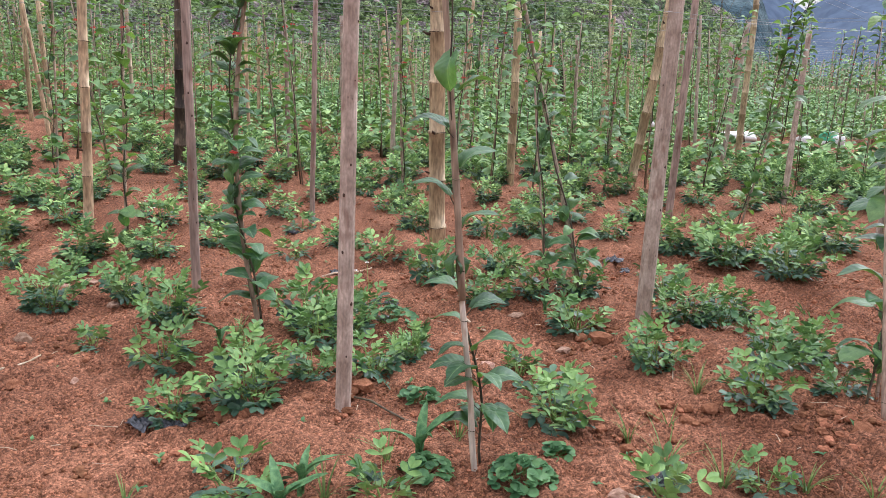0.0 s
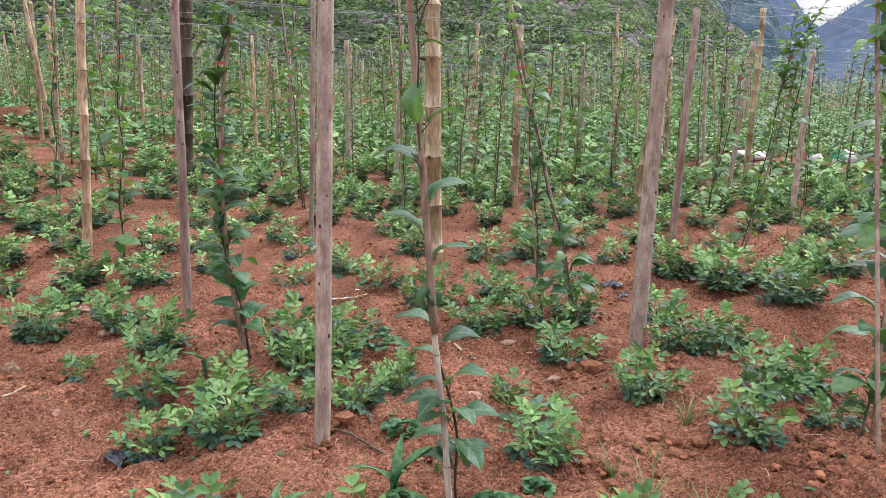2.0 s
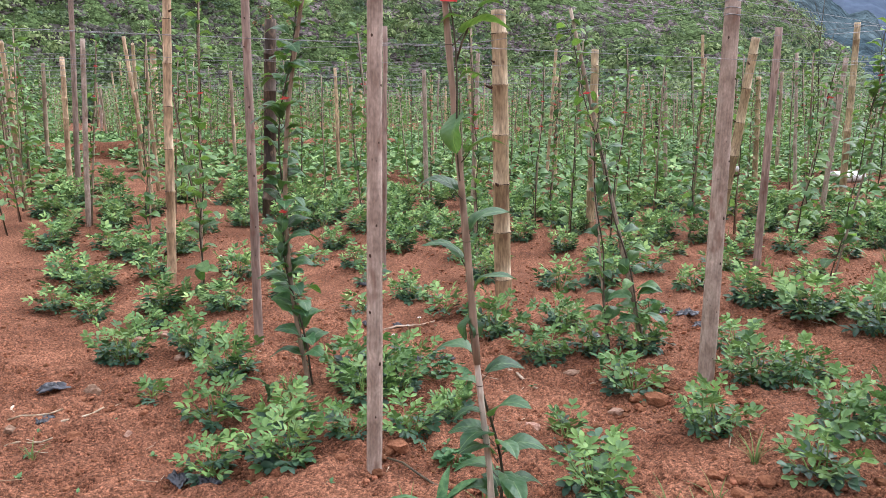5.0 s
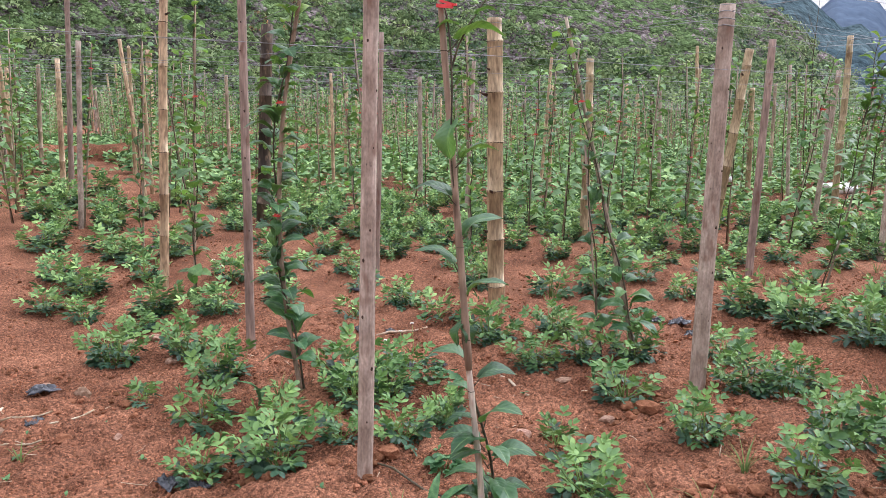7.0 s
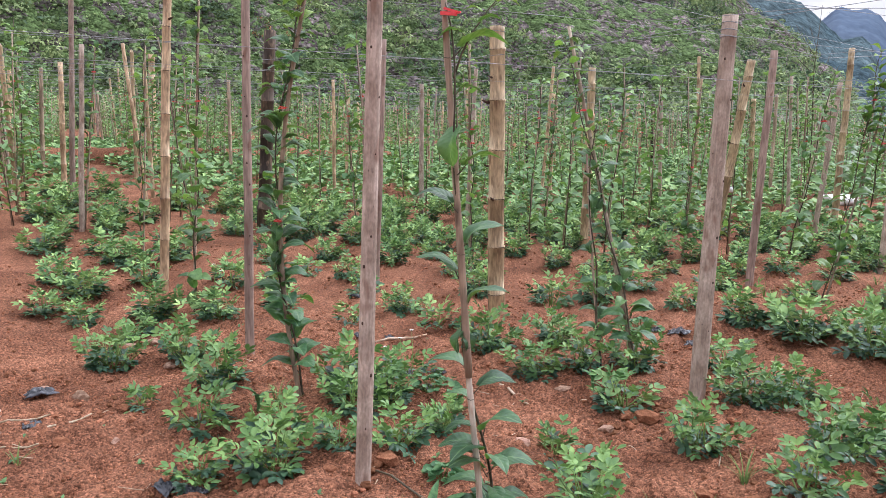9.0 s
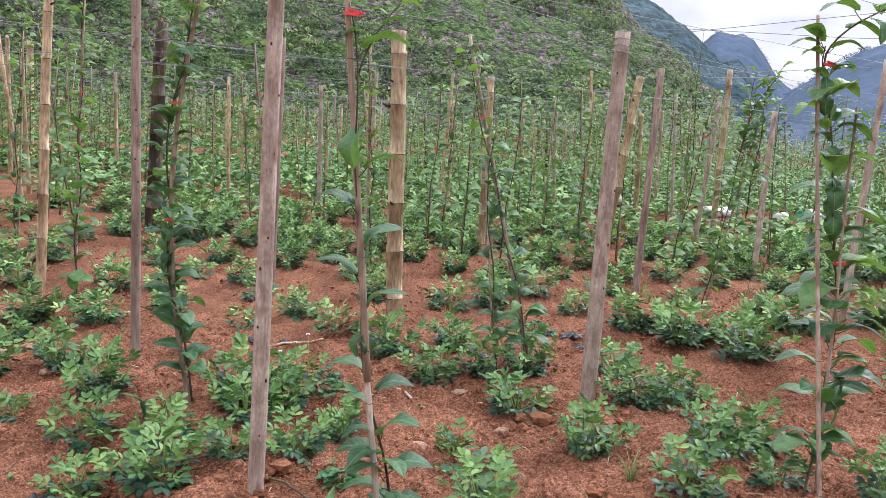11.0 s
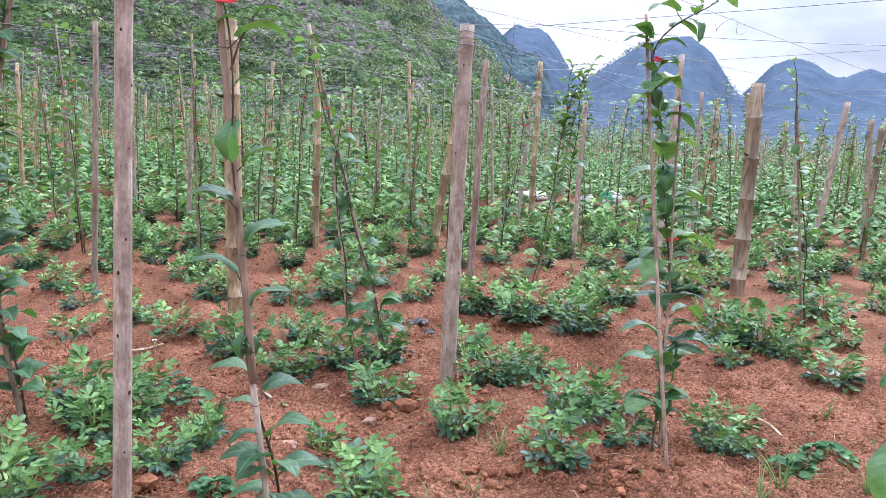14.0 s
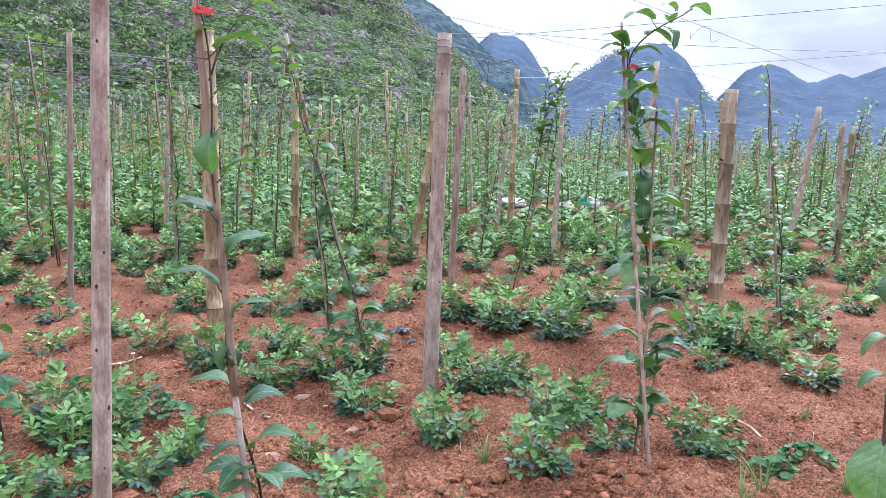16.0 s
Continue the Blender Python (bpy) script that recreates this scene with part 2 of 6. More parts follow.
ROCK = material("dark_limestone", (0.085, 0.075, 0.078), (0.18, 0.155, 0.16), scale=0.5, fine=4, rough=0.9, bump=0.6, depth=0.15, vary=0.3, island=True, speck=0.4)
# Bush greens lightened and blued in the colour to stand for haze.
BUSH = material("hazed_hillside_bush", (0.085, 0.137, 0.085), (0.30, 0.385, 0.17), scale=0.3, fine=2.0, rough=0.7, bump=0, vary=0.16, island=True, clear=0.12, spec=0.1, speck=0.2, contrast=(0.38, 0.62))
SCRUB = material("dry_scrub", (0.14, 0.12, 0.12), (0.26, 0.225, 0.22), scale=0.15, fine=2.0, rough=0.8, bump=0, vary=0.35, island=True, clear=0.1, spec=0.1)
RUST = material("rust_brown_foliage", (0.17, 0.10, 0.05), (0.32, 0.2, 0.1), scale=0.5, fine=4.0, rough=0.8, bump=0, vary=0.4, island=True, clear=0.1, spec=0.1)
# Blue-grey of the haze put into the ridge's base colour.
RIDGE = material("hazy_wooded_ridge", (0.055, 0.084, 0.10), (0.095, 0.132, 0.145), scale=0.03, fine=0.35, rough=1.0, bump=0.8, depth=3.0, spec=0.0, speck=0.3)
# Haze painted as a blue base colour on the far mountains and their trees.
HAZE_BLUE = material("haze_blue_distance", (0.086, 0.116, 0.168), (0.108, 0.142, 0.2), scale=0.035, fine=0.14, rough=1.0, bump=0.06, depth=3.0, spec=0.0, speck=0.06)


crumbly(SOIL)


def weathered(m, bare):
    """Old bark: fine streaks along the grain, bare brown patches and small dark pits."""
    n, ln = m.node_tree.nodes, m.node_tree.links
    bsdf = n["Principled BSDF"]
    tone = bsdf.inputs["Base Color"].links[0].from_socket
    co = n.new("ShaderNodeTexCoord")

    def field(kind, scale, size, socket):
        mp, tex = n.new("ShaderNodeMapping"), n.new(kind)
        mp.inputs["Scale"].default_value, tex.inputs["Scale"].default_value = scale, size
        ln.new(co.outputs["Object"], mp.inputs["Vector"]), ln.new(mp.outputs["Vector"], tex.inputs["Vector"])
        return tex.outputs[socket]

    def levels(value, a, b, c, d):
        node = n.new("ShaderNodeMapRange")
        for key, v in zip(("From Min", "From Max", "To Min", "To Max"), (a, b, c, d)):
            node.inputs[key].default_value = v
        ln.new(value, node.inputs["Value"])
        return node.outputs["Result"]

    streak, pit = field("ShaderNodeTexNoise", (1, 1, 0.05), 130, "Fac"), field("ShaderNodeTexVoronoi", (1, 1, 0.55), 26, "Distance")
    patch = field("ShaderNodeTexNoise", (1, 1, 0.4), 16, "Fac")
    mix = n.new("ShaderNodeMix")
    mix.data_type, mix.inputs["B"].default_value = "RGBA", (*bare, 1)
    ln.new(levels(patch, 0.58, 0.67, 0.0, 0.7), mix.inputs["Factor"]), ln.new(tone, mix.inputs["A"])
    tone = mix.outputs["Result"]
    for value in (levels(streak, 0.3, 0.7, 0.84, 1.14), levels(pit, 0.02, 0.09, 0.45, 1.0)):
        hsv = n.new("ShaderNodeHueSaturation")
        ln.new(tone, hsv.inputs["Color"]), ln.new(value, hsv.inputs["Value"])
        tone = hsv.outputs["Color"]
    ln.new(tone, bsdf.inputs["Base Color"])
    bp = n.new("ShaderNodeBump")
    bp.inputs["Strength"].default_value, bp.inputs["Distance"].default_value = 0.25, 0.002
    ln.new(streak, bp.inputs["Height"]), ln.new(bsdf.inputs["Normal"].links[0].from_socket, bp.inputs["Normal"])
    ln.new(bp.outputs["Normal"], bsdf.inputs["Normal"])


weathered(WOOD, (0.22, 0.13, 0.095)), weathered(RED_WOOD, (0.17, 0.085, 0.06)), weathered(BAMBOO, (0.16, 0.1, 0.06)), weathered(OLD_BAMBOO, (0.12, 0.08, 0.055)), weathered(DARK_WOOD, (0.22, 0.15, 0.1))
weathered(BROWN_STAKE, (0.1, 0.065, 0.045)), weathered(PALE_STAKE, (0.3, 0.19, 0.12)), weathered(STAKE, (0.14, 0.09, 0.06))


def scrubby(m):
    """Low scrub and broken rock over a slope: cells of three sizes, tufts proud of the gaps between them."""
    n, ln = m.node_tree.nodes, m.node_tree.links
    bsdf = n["Principled BSDF"]
    co = n.new("ShaderNodeTexCoord")
    tone, height = bsdf.inputs["Base Color"].links[0].from_socket, bsdf.inputs["Normal"].links[0].from_socket
    for scale, depth, low, high, green in ((0.55, 0.9, 0.7, 1.25, 0.35), (1.5, 0.45, 0.6, 1.4, 0.3), (4.0, 0.2, 0.55, 1.5, 0.2)):
        cell = n.new("ShaderNodeTexVoronoi")
        cell.inputs["Scale"].default_value = scale
        ln.new(co.outputs["Object"], cell.inputs["Vector"])
        bp = n.new("ShaderNodeBump")
        bp.invert = True
        bp.inputs["Strength"].default_value, bp.inputs["Distance"].default_value = 0.8, depth
        ln.new(cell.outputs["Distance"], bp.inputs["Height"]), ln.new(height, bp.inputs["Normal"])
        height = bp.outputs["Normal"]
        sep, level, hsv = n.new("ShaderNodeSeparateColor"), n.new("ShaderNodeMapRange"), n.new("ShaderNodeHueSaturation")
        ln.new(cell.outputs["Color"], sep.inputs["Color"]), ln.new(sep.outputs["Red"], level.inputs["Value"])
        level.inputs["To Min"].default_value, level.inputs["To Max"].default_value = low, high
        some, mix = n.new("ShaderNodeMath"), n.new("ShaderNodeMix")
        some.operation, some.inputs[1].default_value = "LESS_THAN", green
        mix.data_type, mix.inputs["B"].default_value = "RGBA", (0.085, 0.13, 0.05, 1)
        ln.new(sep.outputs["Green"], some.inputs[0]), ln.new(some.outputs["Value"], mix.inputs["Factor"]), ln.new(tone, mix.inputs["A"])
        ln.new(mix.outputs["Result"], hsv.inputs["Color"]), ln.new(level.outputs["Result"], hsv.inputs["Value"])
        tone = hsv.outputs["Color"]
    ln.new(height, bsdf.inputs["Normal"]), ln.new(tone, bsdf.inputs["Base Color"])


scrubby(HILL)


def wooded(m, cells, low, high, lift):
    """Crowns of a far wood: cells that differ in tone and stand proud."""
    n, ln = m.node_tree.nodes, m.node_tree.links
    bsdf = n["Principled BSDF"]
    co = n.new("ShaderNodeTexCoord")
    tone, height = bsdf.inputs["Base Color"].links[0].from_socket, bsdf.inputs["Normal"].links[0].from_socket
    for scale in cells:
        cell = n.new("ShaderNodeTexVoronoi")
        cell.inputs["Scale"].default_value = scale
        ln.new(co.outputs["Object"], cell.inputs["Vector"])
        bp = n.new("ShaderNodeBump")
        bp.invert = True
        bp.inputs["Strength"].default_value, bp.inputs["Distance"].default_value = lift, 0.5 / scale
        ln.new(cell.outputs["Distance"], bp.inputs["Height"]), ln.new(height, bp.inputs["Normal"])
        height = bp.outputs["Normal"]
        sep, level, hsv = n.new("ShaderNodeSeparateColor"), n.new("ShaderNodeMapRange"), n.new("ShaderNodeHueSaturation")
        ln.new(cell.outputs["Color"], sep.inputs["Color"]), ln.new(sep.outputs["Red"], level.inputs["Value"])
        level.inputs["To Min"].default_value, level.inputs["To Max"].default_value = low, high
        ln.new(tone, hsv.inputs["Color"]), ln.new(level.outputs["Result"], hsv.inputs["Value"])
        tone = hsv.outputs["Color"]
    ln.new(height, bsdf.inputs["Normal"]), ln.new(tone, bsdf.inputs["Base Color"])


wooded(RIDGE, (0.09, 0.22, 0.5), 0.84, 1.16, 0.25), wooded(HAZE_BLUE, (0.06, 0.15), 0.95, 1.05, 0.04)


def veined(m):
    """A pale midrib and side veins, in the leaf's own scale."""
    n, ln = m.node_tree.nodes, m.node_tree.links
    bsdf = n["Principled BSDF"]
    co, sep = n.new("ShaderNodeTexCoord"), n.new("ShaderNodeSeparateXYZ")
    ln.new(co.outputs["Object"], sep.inputs["Vector"])
    away, slant, band = (n.new("ShaderNodeMath") for _ in range(3))
    away.operation, slant.operation, band.operation = "ABSOLUTE", "MULTIPLY_ADD", "SINE"
    ln.new(sep.outputs["Y"], away.inputs[0])
    ln.new(away.outputs["Value"], slant.inputs[0])
    slant.inputs[1].default_value = -0.9
    ln.new(sep.outputs["X"], slant.inputs[2])
    scale = n.new("ShaderNodeMath")
    scale.operation = "MULTIPLY"
    scale.inputs[1].default_value = 42.0
    ln.new(slant.outputs["Value"], scale.inputs[0]), ln.new(scale.outputs["Value"], band.inputs[0])
    rib = n.new("ShaderNodeMapRange")
    rib.inputs["From Min"].default_value, rib.inputs["From Max"].default_value = 0.006, 0.02
    rib.inputs["To Min"].default_value, rib.inputs["To Max"].default_value = 1.0, 0.0
    ln.new(away.outputs["Value"], rib.inputs["Value"])
    side = n.new("ShaderNodeMapRange")
    side.inputs["From Min"].default_value, side.inputs["From Max"].default_value = 0.93, 1.0
    side.inputs["To Min"].default_value, side.inputs["To Max"].default_value = 0.0, 0.18
    ln.new(band.outputs["Value"], side.inputs["Value"])
    both = n.new("ShaderNodeMath")
    both.operation = "MAXIMUM"
    ln.new(rib.outputs["Result"], both.inputs[0]), ln.new(side.outputs["Result"], both.inputs[1])
    mix = n.new("ShaderNodeMix")
    mix.data_type = "RGBA"
    tone = bsdf.inputs["Base Color"].links[0].from_socket
    ln.new(both.outputs["Value"], mix.inputs["Factor"]), ln.new(tone, mix.inputs["A"])
    mix.inputs["B"].default_value = (0.16, 0.27, 0.11, 1)
    ln.new(mix.outputs["Result"], bsdf.inputs["Base Color"])
    bp = n.new("ShaderNodeBump")
    bp.inputs["Strength"].default_value, bp.inputs["Distance"].default_value = 0.12, 0.004
    ln.new(band.outputs["Value"], bp.inputs["Height"]), ln.new(bsdf.inputs["Normal"].links[0].from_socket, bp.inputs["Normal"])
    ln.new(bp.outputs["Normal"], bsdf.inputs["Normal"])


veined(VINE_LEAF), veined(VINE_MID), veined(YOUNG_LEAF)


# ---------------------------------------------------------------- shape helpers
def value_noise(x, y, seed=0):
    """Smooth noise in 0..1 on arrays."""
    x, y = np.asarray(x, float), np.asarray(y, float)
    xi, yi = np.floor(x), np.floor(y)
    fx, fy = x - xi, y - yi
    fx, fy = fx * fx * (3 - 2 * fx), fy * fy * (3 - 2 * fy)

    def corner(a, b):
        s = np.sin(a * 127.1 + b * 311.7 + seed * 74.7) * 43758.5453
        return s - np.floor(s)
    return (corner(xi, yi) * (1 - fx) + corner(xi + 1, yi) * fx) * (1 - fy) + (corner(xi, yi + 1) * (1 - fx) + corner(xi + 1, yi + 1) * fx) * fy


def ground_z(x, y):
    """The lie of the land: low ridges under the rows, rising gently to the back and to one side."""
    x, y = np.asarray(x, float), np.asarray(y, float)
    s = np.clip((y - 3) / 6, 0, 1)
    s = s * s * (3 - 2 * s)
    cx, cy = np.clip(x, -40, 40), np.minimum(y, 60)
    side = np.where(cx < -9, 0.405 - 0.015 * (cx + 9), np.where(cx < 0, -0.045 * cx, -0.012 * cx))
    lie = s * (0.02 * np.maximum(cy - 4, 0) + side)
    off = (x + 0.22) * 0.857 + (y - 2.62) * 0.515
    furrow = -0.04 * (1 - np.cos(math.pi * off)) * np.clip((14 - np.hypot(x, y)) / 6, 0, 1)
    return lie + furrow + 0.04 * (value_noise(x / 0.75, y / 0.75, 3) - 0.5)


def at_ground(x, y):
    return float(ground_z(x, y))


def mesh_of(name, verts, faces, smooth=True, mats=(), face_mats=None):
    me = bpy.data.meshes.new(name)
    me.from_pydata([tuple(v) for v in verts], [], [tuple(f) for f in faces])
    if smooth:
        me.polygons.foreach_set("use_smooth", [True] * len(me.polygons))
    for m in mats:
        me.materials.append(m)
    if face_mats is not None:
        me.polygons.foreach_set("material_index", list(face_mats))
    me.update()
    return me


def part(name, me, parent=None, m=None, label="", kind=""):
    ob = new(name, me)
    if parent is not None:
        ob.parent = parent
    if m is not None:
        ob.matrix_basis = m
    return tagged(ob, label=label, kind=kind)


def thing(name, m, label, category, group="", kind=""):
    ob = new(name)
    ob.empty_display_size = 0.1
    ob.matrix_basis = m
    return tagged(ob, label=label, category=category, group=group, kind=kind)


def tube(points, radii, sides=8, cap=True):
    """Verts and faces of a round bar along points, each with its radius."""
    pts = [Vector(p) for p in points]
    verts, faces = [], []
    for i, p in enumerate(pts):
        way = (pts[min(i + 1, len(pts) - 1)] - pts[max(i - 1, 0)]).normalized()
        side = way.cross(Vector((0, 1, 0.01)) if abs(way.y) < 0.9 else Vector((1, 0, 0))).normalized()
        up = side.cross(way)
        r = radii[i] if hasattr(radii, "__len__") else radii
        for k in range(sides):
            a = 2 * math.pi * k / sides
            verts.append(p + r * (math.cos(a) * side + math.sin(a) * up))
    for i in range(len(pts) - 1):
        for k in range(sides):
            a, b = i * sides + k, i * sides + (k + 1) % sides
            faces.append((a, b, b + sides, a + sides))
    if cap:
        faces.append(tuple(range(sides))[::-1])
        faces.append(tuple(range((len(pts) - 1) * sides, len(pts) * sides)))
    return verts, faces


def joined(pieces):
    """One list of verts and faces from several."""
    verts, faces = [], []
    for v, f in pieces:
        n = len(verts)
        verts += list(v)
        faces += [tuple(i + n for i in g) for g in f]
    return verts, faces


def spread(name, template, places, mats, rng_tilt=0.0, smooth=True):
    """One mesh of many copies of a template (verts, faces), at rows of x, y, z, turn, size."""
    tv, tf = np.array([tuple(v) for v in template[0]], float), template[1]
    places = np.asarray(places, float)
    c, s = np.cos(places[:, 3]), np.sin(places[:, 3])
    x = (tv[None, :, 0] * c[:, None] - tv[None, :, 1] * s[:, None]) * places[:, 4:5] + places[:, 0:1]
    y = (tv[None, :, 0] * s[:, None] + tv[None, :, 1] * c[:, None]) * places[:, 4:5] + places[:, 1:2]
    z = tv[None, :, 2] * places[:, 4:5] + places[:, 2:3]
    verts = np.stack([x, y, z], -1).reshape(-1, 3)
    n, k = len(places), len(tv)
    sizes = np.array([len(f) for f in tf])
    loop = np.concatenate([np.array(f) for f in tf])
    loops = (loop[None] + k * np.arange(n)[:, None]).ravel()
    totals = np.tile(sizes, n)
    me = bpy.data.meshes.new(name)
    me.vertices.add(len(verts)), me.loops.add(len(loops)), me.polygons.add(len(totals))
    me.vertices.foreach_set("co", verts.ravel())
    me.loops.foreach_set("vertex_index", loops.astype(np.int32))
    me.polygons.foreach_set("loop_start", np.r_[0, np.cumsum(totals)[:-1]].astype(np.int32))
    me.polygons.foreach_set("use_smooth", np.full(len(totals), smooth))
    for m in mats:
        me.materials.append(m)
    me.update(calc_edges=True)
    me.validate()
    return me


def grid_mesh(name, X, Y, Z, m):
    """A sheet over a grid of places."""
    r, c = X.shape
    idx = np.arange(r * c).reshape(r, c)
    quads = np.stack([idx[:-1, :-1], idx[:-1, 1:], idx[1:, 1:], idx[1:, :-1]], -1).reshape(-1, 4)
    me = bpy.data.meshes.new(name)
    me.vertices.add(r * c), me.loops.add(quads.size), me.polygons.add(len(quads))
    me.vertices.foreach_set("co", np.stack([X, Y, Z], -1).ravel())
    me.loops.foreach_set("vertex_index", quads.ravel().astype(np.int32))
    me.polygons.foreach_set("loop_start", (4 * np.arange(len(quads))).astype(np.int32))
    me.polygons.foreach_set("use_smooth", np.full(len(quads), True))
    me.materials.append(m)
    me.update(calc_edges=True)
    return me


def aim(place, az, pitch=0.0, roll=0.0, size=1.0):
    """A pose whose x axis points along az (degrees, from +x towards +y), lifted by pitch."""
    return Matrix.Translation(place) @ Matrix.Rotation(radians(az), 4, "Z") @ Matrix.Rotation(radians(-pitch), 4, "Y") @ Matrix.Rotation(radians(roll), 4, "X") @ Matrix.Scale(size, 4)


# ---------------------------------------------------------------- ground
def axis(start, end, step, low, high, grow=1.16):
    mid = np.arange(start, end, step)
    left, right, s = [], [], step
    p = start
    while p > low:
        s *= grow
        p -= s
        left.append(p)
    p, s = mid[-1], step
    while p < high:
        s *= grow
        p += s
        right.append(p)
    return np.r_[left[::-1], mid, right]


gx, gy = np.meshgrid(axis(-2.5, 3.9, 0.0138, -3000, 3000, 1.1), axis(1.45, 4.3, 0.0138, -2000, 3500, 1.075))
near = np.exp(-np.maximum(0, np.hypot(gx - 0.7, gy - 3.4) - 4.5) / 3.0)
turned = 0.35 + 0.9 * value_noise(gx / 0.55, gy / 0.55, 11)          # how cloddy the soil lies
lumps = (value_noise(gx / 0.21, gy / 0.21, 5) - 0.5) * 0.045 + np.maximum(0, value_noise(gx / 0.085, gy / 0.085, 8) - 0.5) * 0.08
lumps += np.maximum(0, value_noise(gx / 0.052, gy / 0.052, 9) - 0.45) * 0.055 * turned
lumps += np.maximum(0, value_noise(gx / 0.031, gy / 0.031, 12) - 0.42) * 0.034 * turned
lumps += (value_noise(gx / 0.017, gy / 0.017, 13) - 0.5) * 0.011
part("ground", grid_mesh("ground", gx, gy, ground_z(gx, gy) + near * (lumps - 0.008), SOIL), kind="structure", label="reddish-brown tilled soil of the field, dry and cloddy")["category"] = "ground"

# a low earth bank between two terraces
bank_t, bank_u = np.meshgrid(np.linspace(0, 1, 120), np.linspace(-1, 1, 9))
bank_x = -12.5 + 8.7 * bank_t + 0.45 * bank_u * 0.77
bank_y = 13.9 + 10.8 * bank_t - 0.45 * bank_u * 0.63
bank_z = ground_z(bank_x, bank_y) - 0.08 + 0.46 * (1 - bank_u**2) * (0.85 + 0.3 * value_noise(bank_t * 40, bank_u * 2, 4))
part("terrace_bank", grid_mesh("terrace_bank", bank_x, bank_y, bank_z, SOIL), kind="structure", label="low bank of bare red earth between two terraces")["category"] = "bank"

# ---------------------------------------------------------------- hill and distance
AZ = lambda a0, a1, n: np.radians(np.linspace(a0, a1, n))


def hillside(name, az0, az1, foot, top, crest_az, crest_el, m, rough, label, rows=70, cols=220, seed=0, scale=9.0, bulge=1.0):
    """A slope seen from the field: it starts at the foot's distance and climbs to the crest line."""
    a, s = np.meshgrid(AZ(az0, az1, cols), np.linspace(0, 1.12, rows))
    r = foot + (top - foot) * s
    crest = np.tan(np.radians(np.interp(np.degrees(a), crest_az, crest_el))) * top
    x, y = r * np.sin(a), r * np.cos(a)
    up = np.where(s < 1, np.sin(np.clip(s, 0, 1) * math.pi / 2) ** bulge, 1 - (s - 1) * 3)
    lump = sum((value_noise(x / (scale / 2**k), y / (scale / 2**k), seed + k) - 0.5) / 1.5**k for k in range(6)) * rough
    z = np.minimum(ground_z(x, y), 1.0) - 0.3 + crest * up + lump * np.clip(s * 4, 0, 1) * np.clip(crest / 12, 0.05, 1)
    ob = part(name, grid_mesh(name, x, y, z, m), kind="structure", label=label)
    ob["category"] = "hill"
    return lambda az, t: (foot + (top - foot) * t, math.tan(radians(float(np.interp(az, crest_az, crest_el)))) * top * math.sin(t * math.pi / 2) ** bulge)


hill_at = hillside("hill", -75, 25, 62, 165, (-75, -30, -8, 4, 10, 14.4, 15.5, 16.6, 18.5, 20, 20.7, 22.2, 23.6, 25), (24, 22, 18, 15, 12.3, 10.54, 8.89, 7.69, 6.86, 5.81, 4.59, 4.01, 2, 0.2), HILL, 3.5,
                   "steep scrub-covered hillside with dark rock", seed=21, scale=16)
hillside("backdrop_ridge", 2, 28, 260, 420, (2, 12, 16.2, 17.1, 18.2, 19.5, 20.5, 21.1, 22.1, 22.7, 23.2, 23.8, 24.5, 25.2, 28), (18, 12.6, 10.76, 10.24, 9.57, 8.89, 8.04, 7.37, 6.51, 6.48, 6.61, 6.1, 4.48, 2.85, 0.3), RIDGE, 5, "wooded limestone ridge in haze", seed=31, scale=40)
# The far slopes get their haze only from the blue base colour.
peak_at = hillside("backdrop_peak", 12, 34, 600, 900, (12, 18, 20.4, 20.9, 21.4, 21.8, 22.6, 23.4, 24.1, 24.8, 25.4, 25.9, 27.5, 29, 34), (4, 6, 7.44, 7.89, 8.34, 8.5, 8.28, 8.26, 7.79, 6.92, 6.04, 5.32, 4.2, 3.2, 1.5), HAZE_BLUE, 6, "steep blue karst peak in haze", seed=41, scale=70)
mountain_at = hillside("backdrop_mountain", 23, 42, 480, 760, (23, 25.8, 27.1, 28.3, 29.5, 30.8, 31.8, 33.3, 34.3, 34.9, 35.7, 36.6, 37.4, 37.8, 42), (0.91, 3.51, 4.85, 5.75, 6.56, 7.28, 7.47, 7.66, 7.53, 7.07, 6.49, 5.33, 4.17, 3.79, 0.91), HAZE_BLUE, 5, "rounded blue karst mountain in haze", seed=51, scale=60)
range_at = hillside("backdrop_range", 33, 80, 520, 860, (33, 36.3, 37.8, 38.3, 39, 39.8, 40.7, 41.4, 42.3, 43, 43.7, 44.4, 45, 45.6, 46.5, 49, 55, 80), (1.33, 2.63, 3.51, 4.1, 4.87, 5.7, 6.06, 6.09, 5.78, 5.22, 4.85, 4.91, 5.2, 5.33, 5.1, 6.03, 7.83, 4.83), HAZE_BLUE, 5, "blue karst mountain range in haze", seed=61, scale=60)

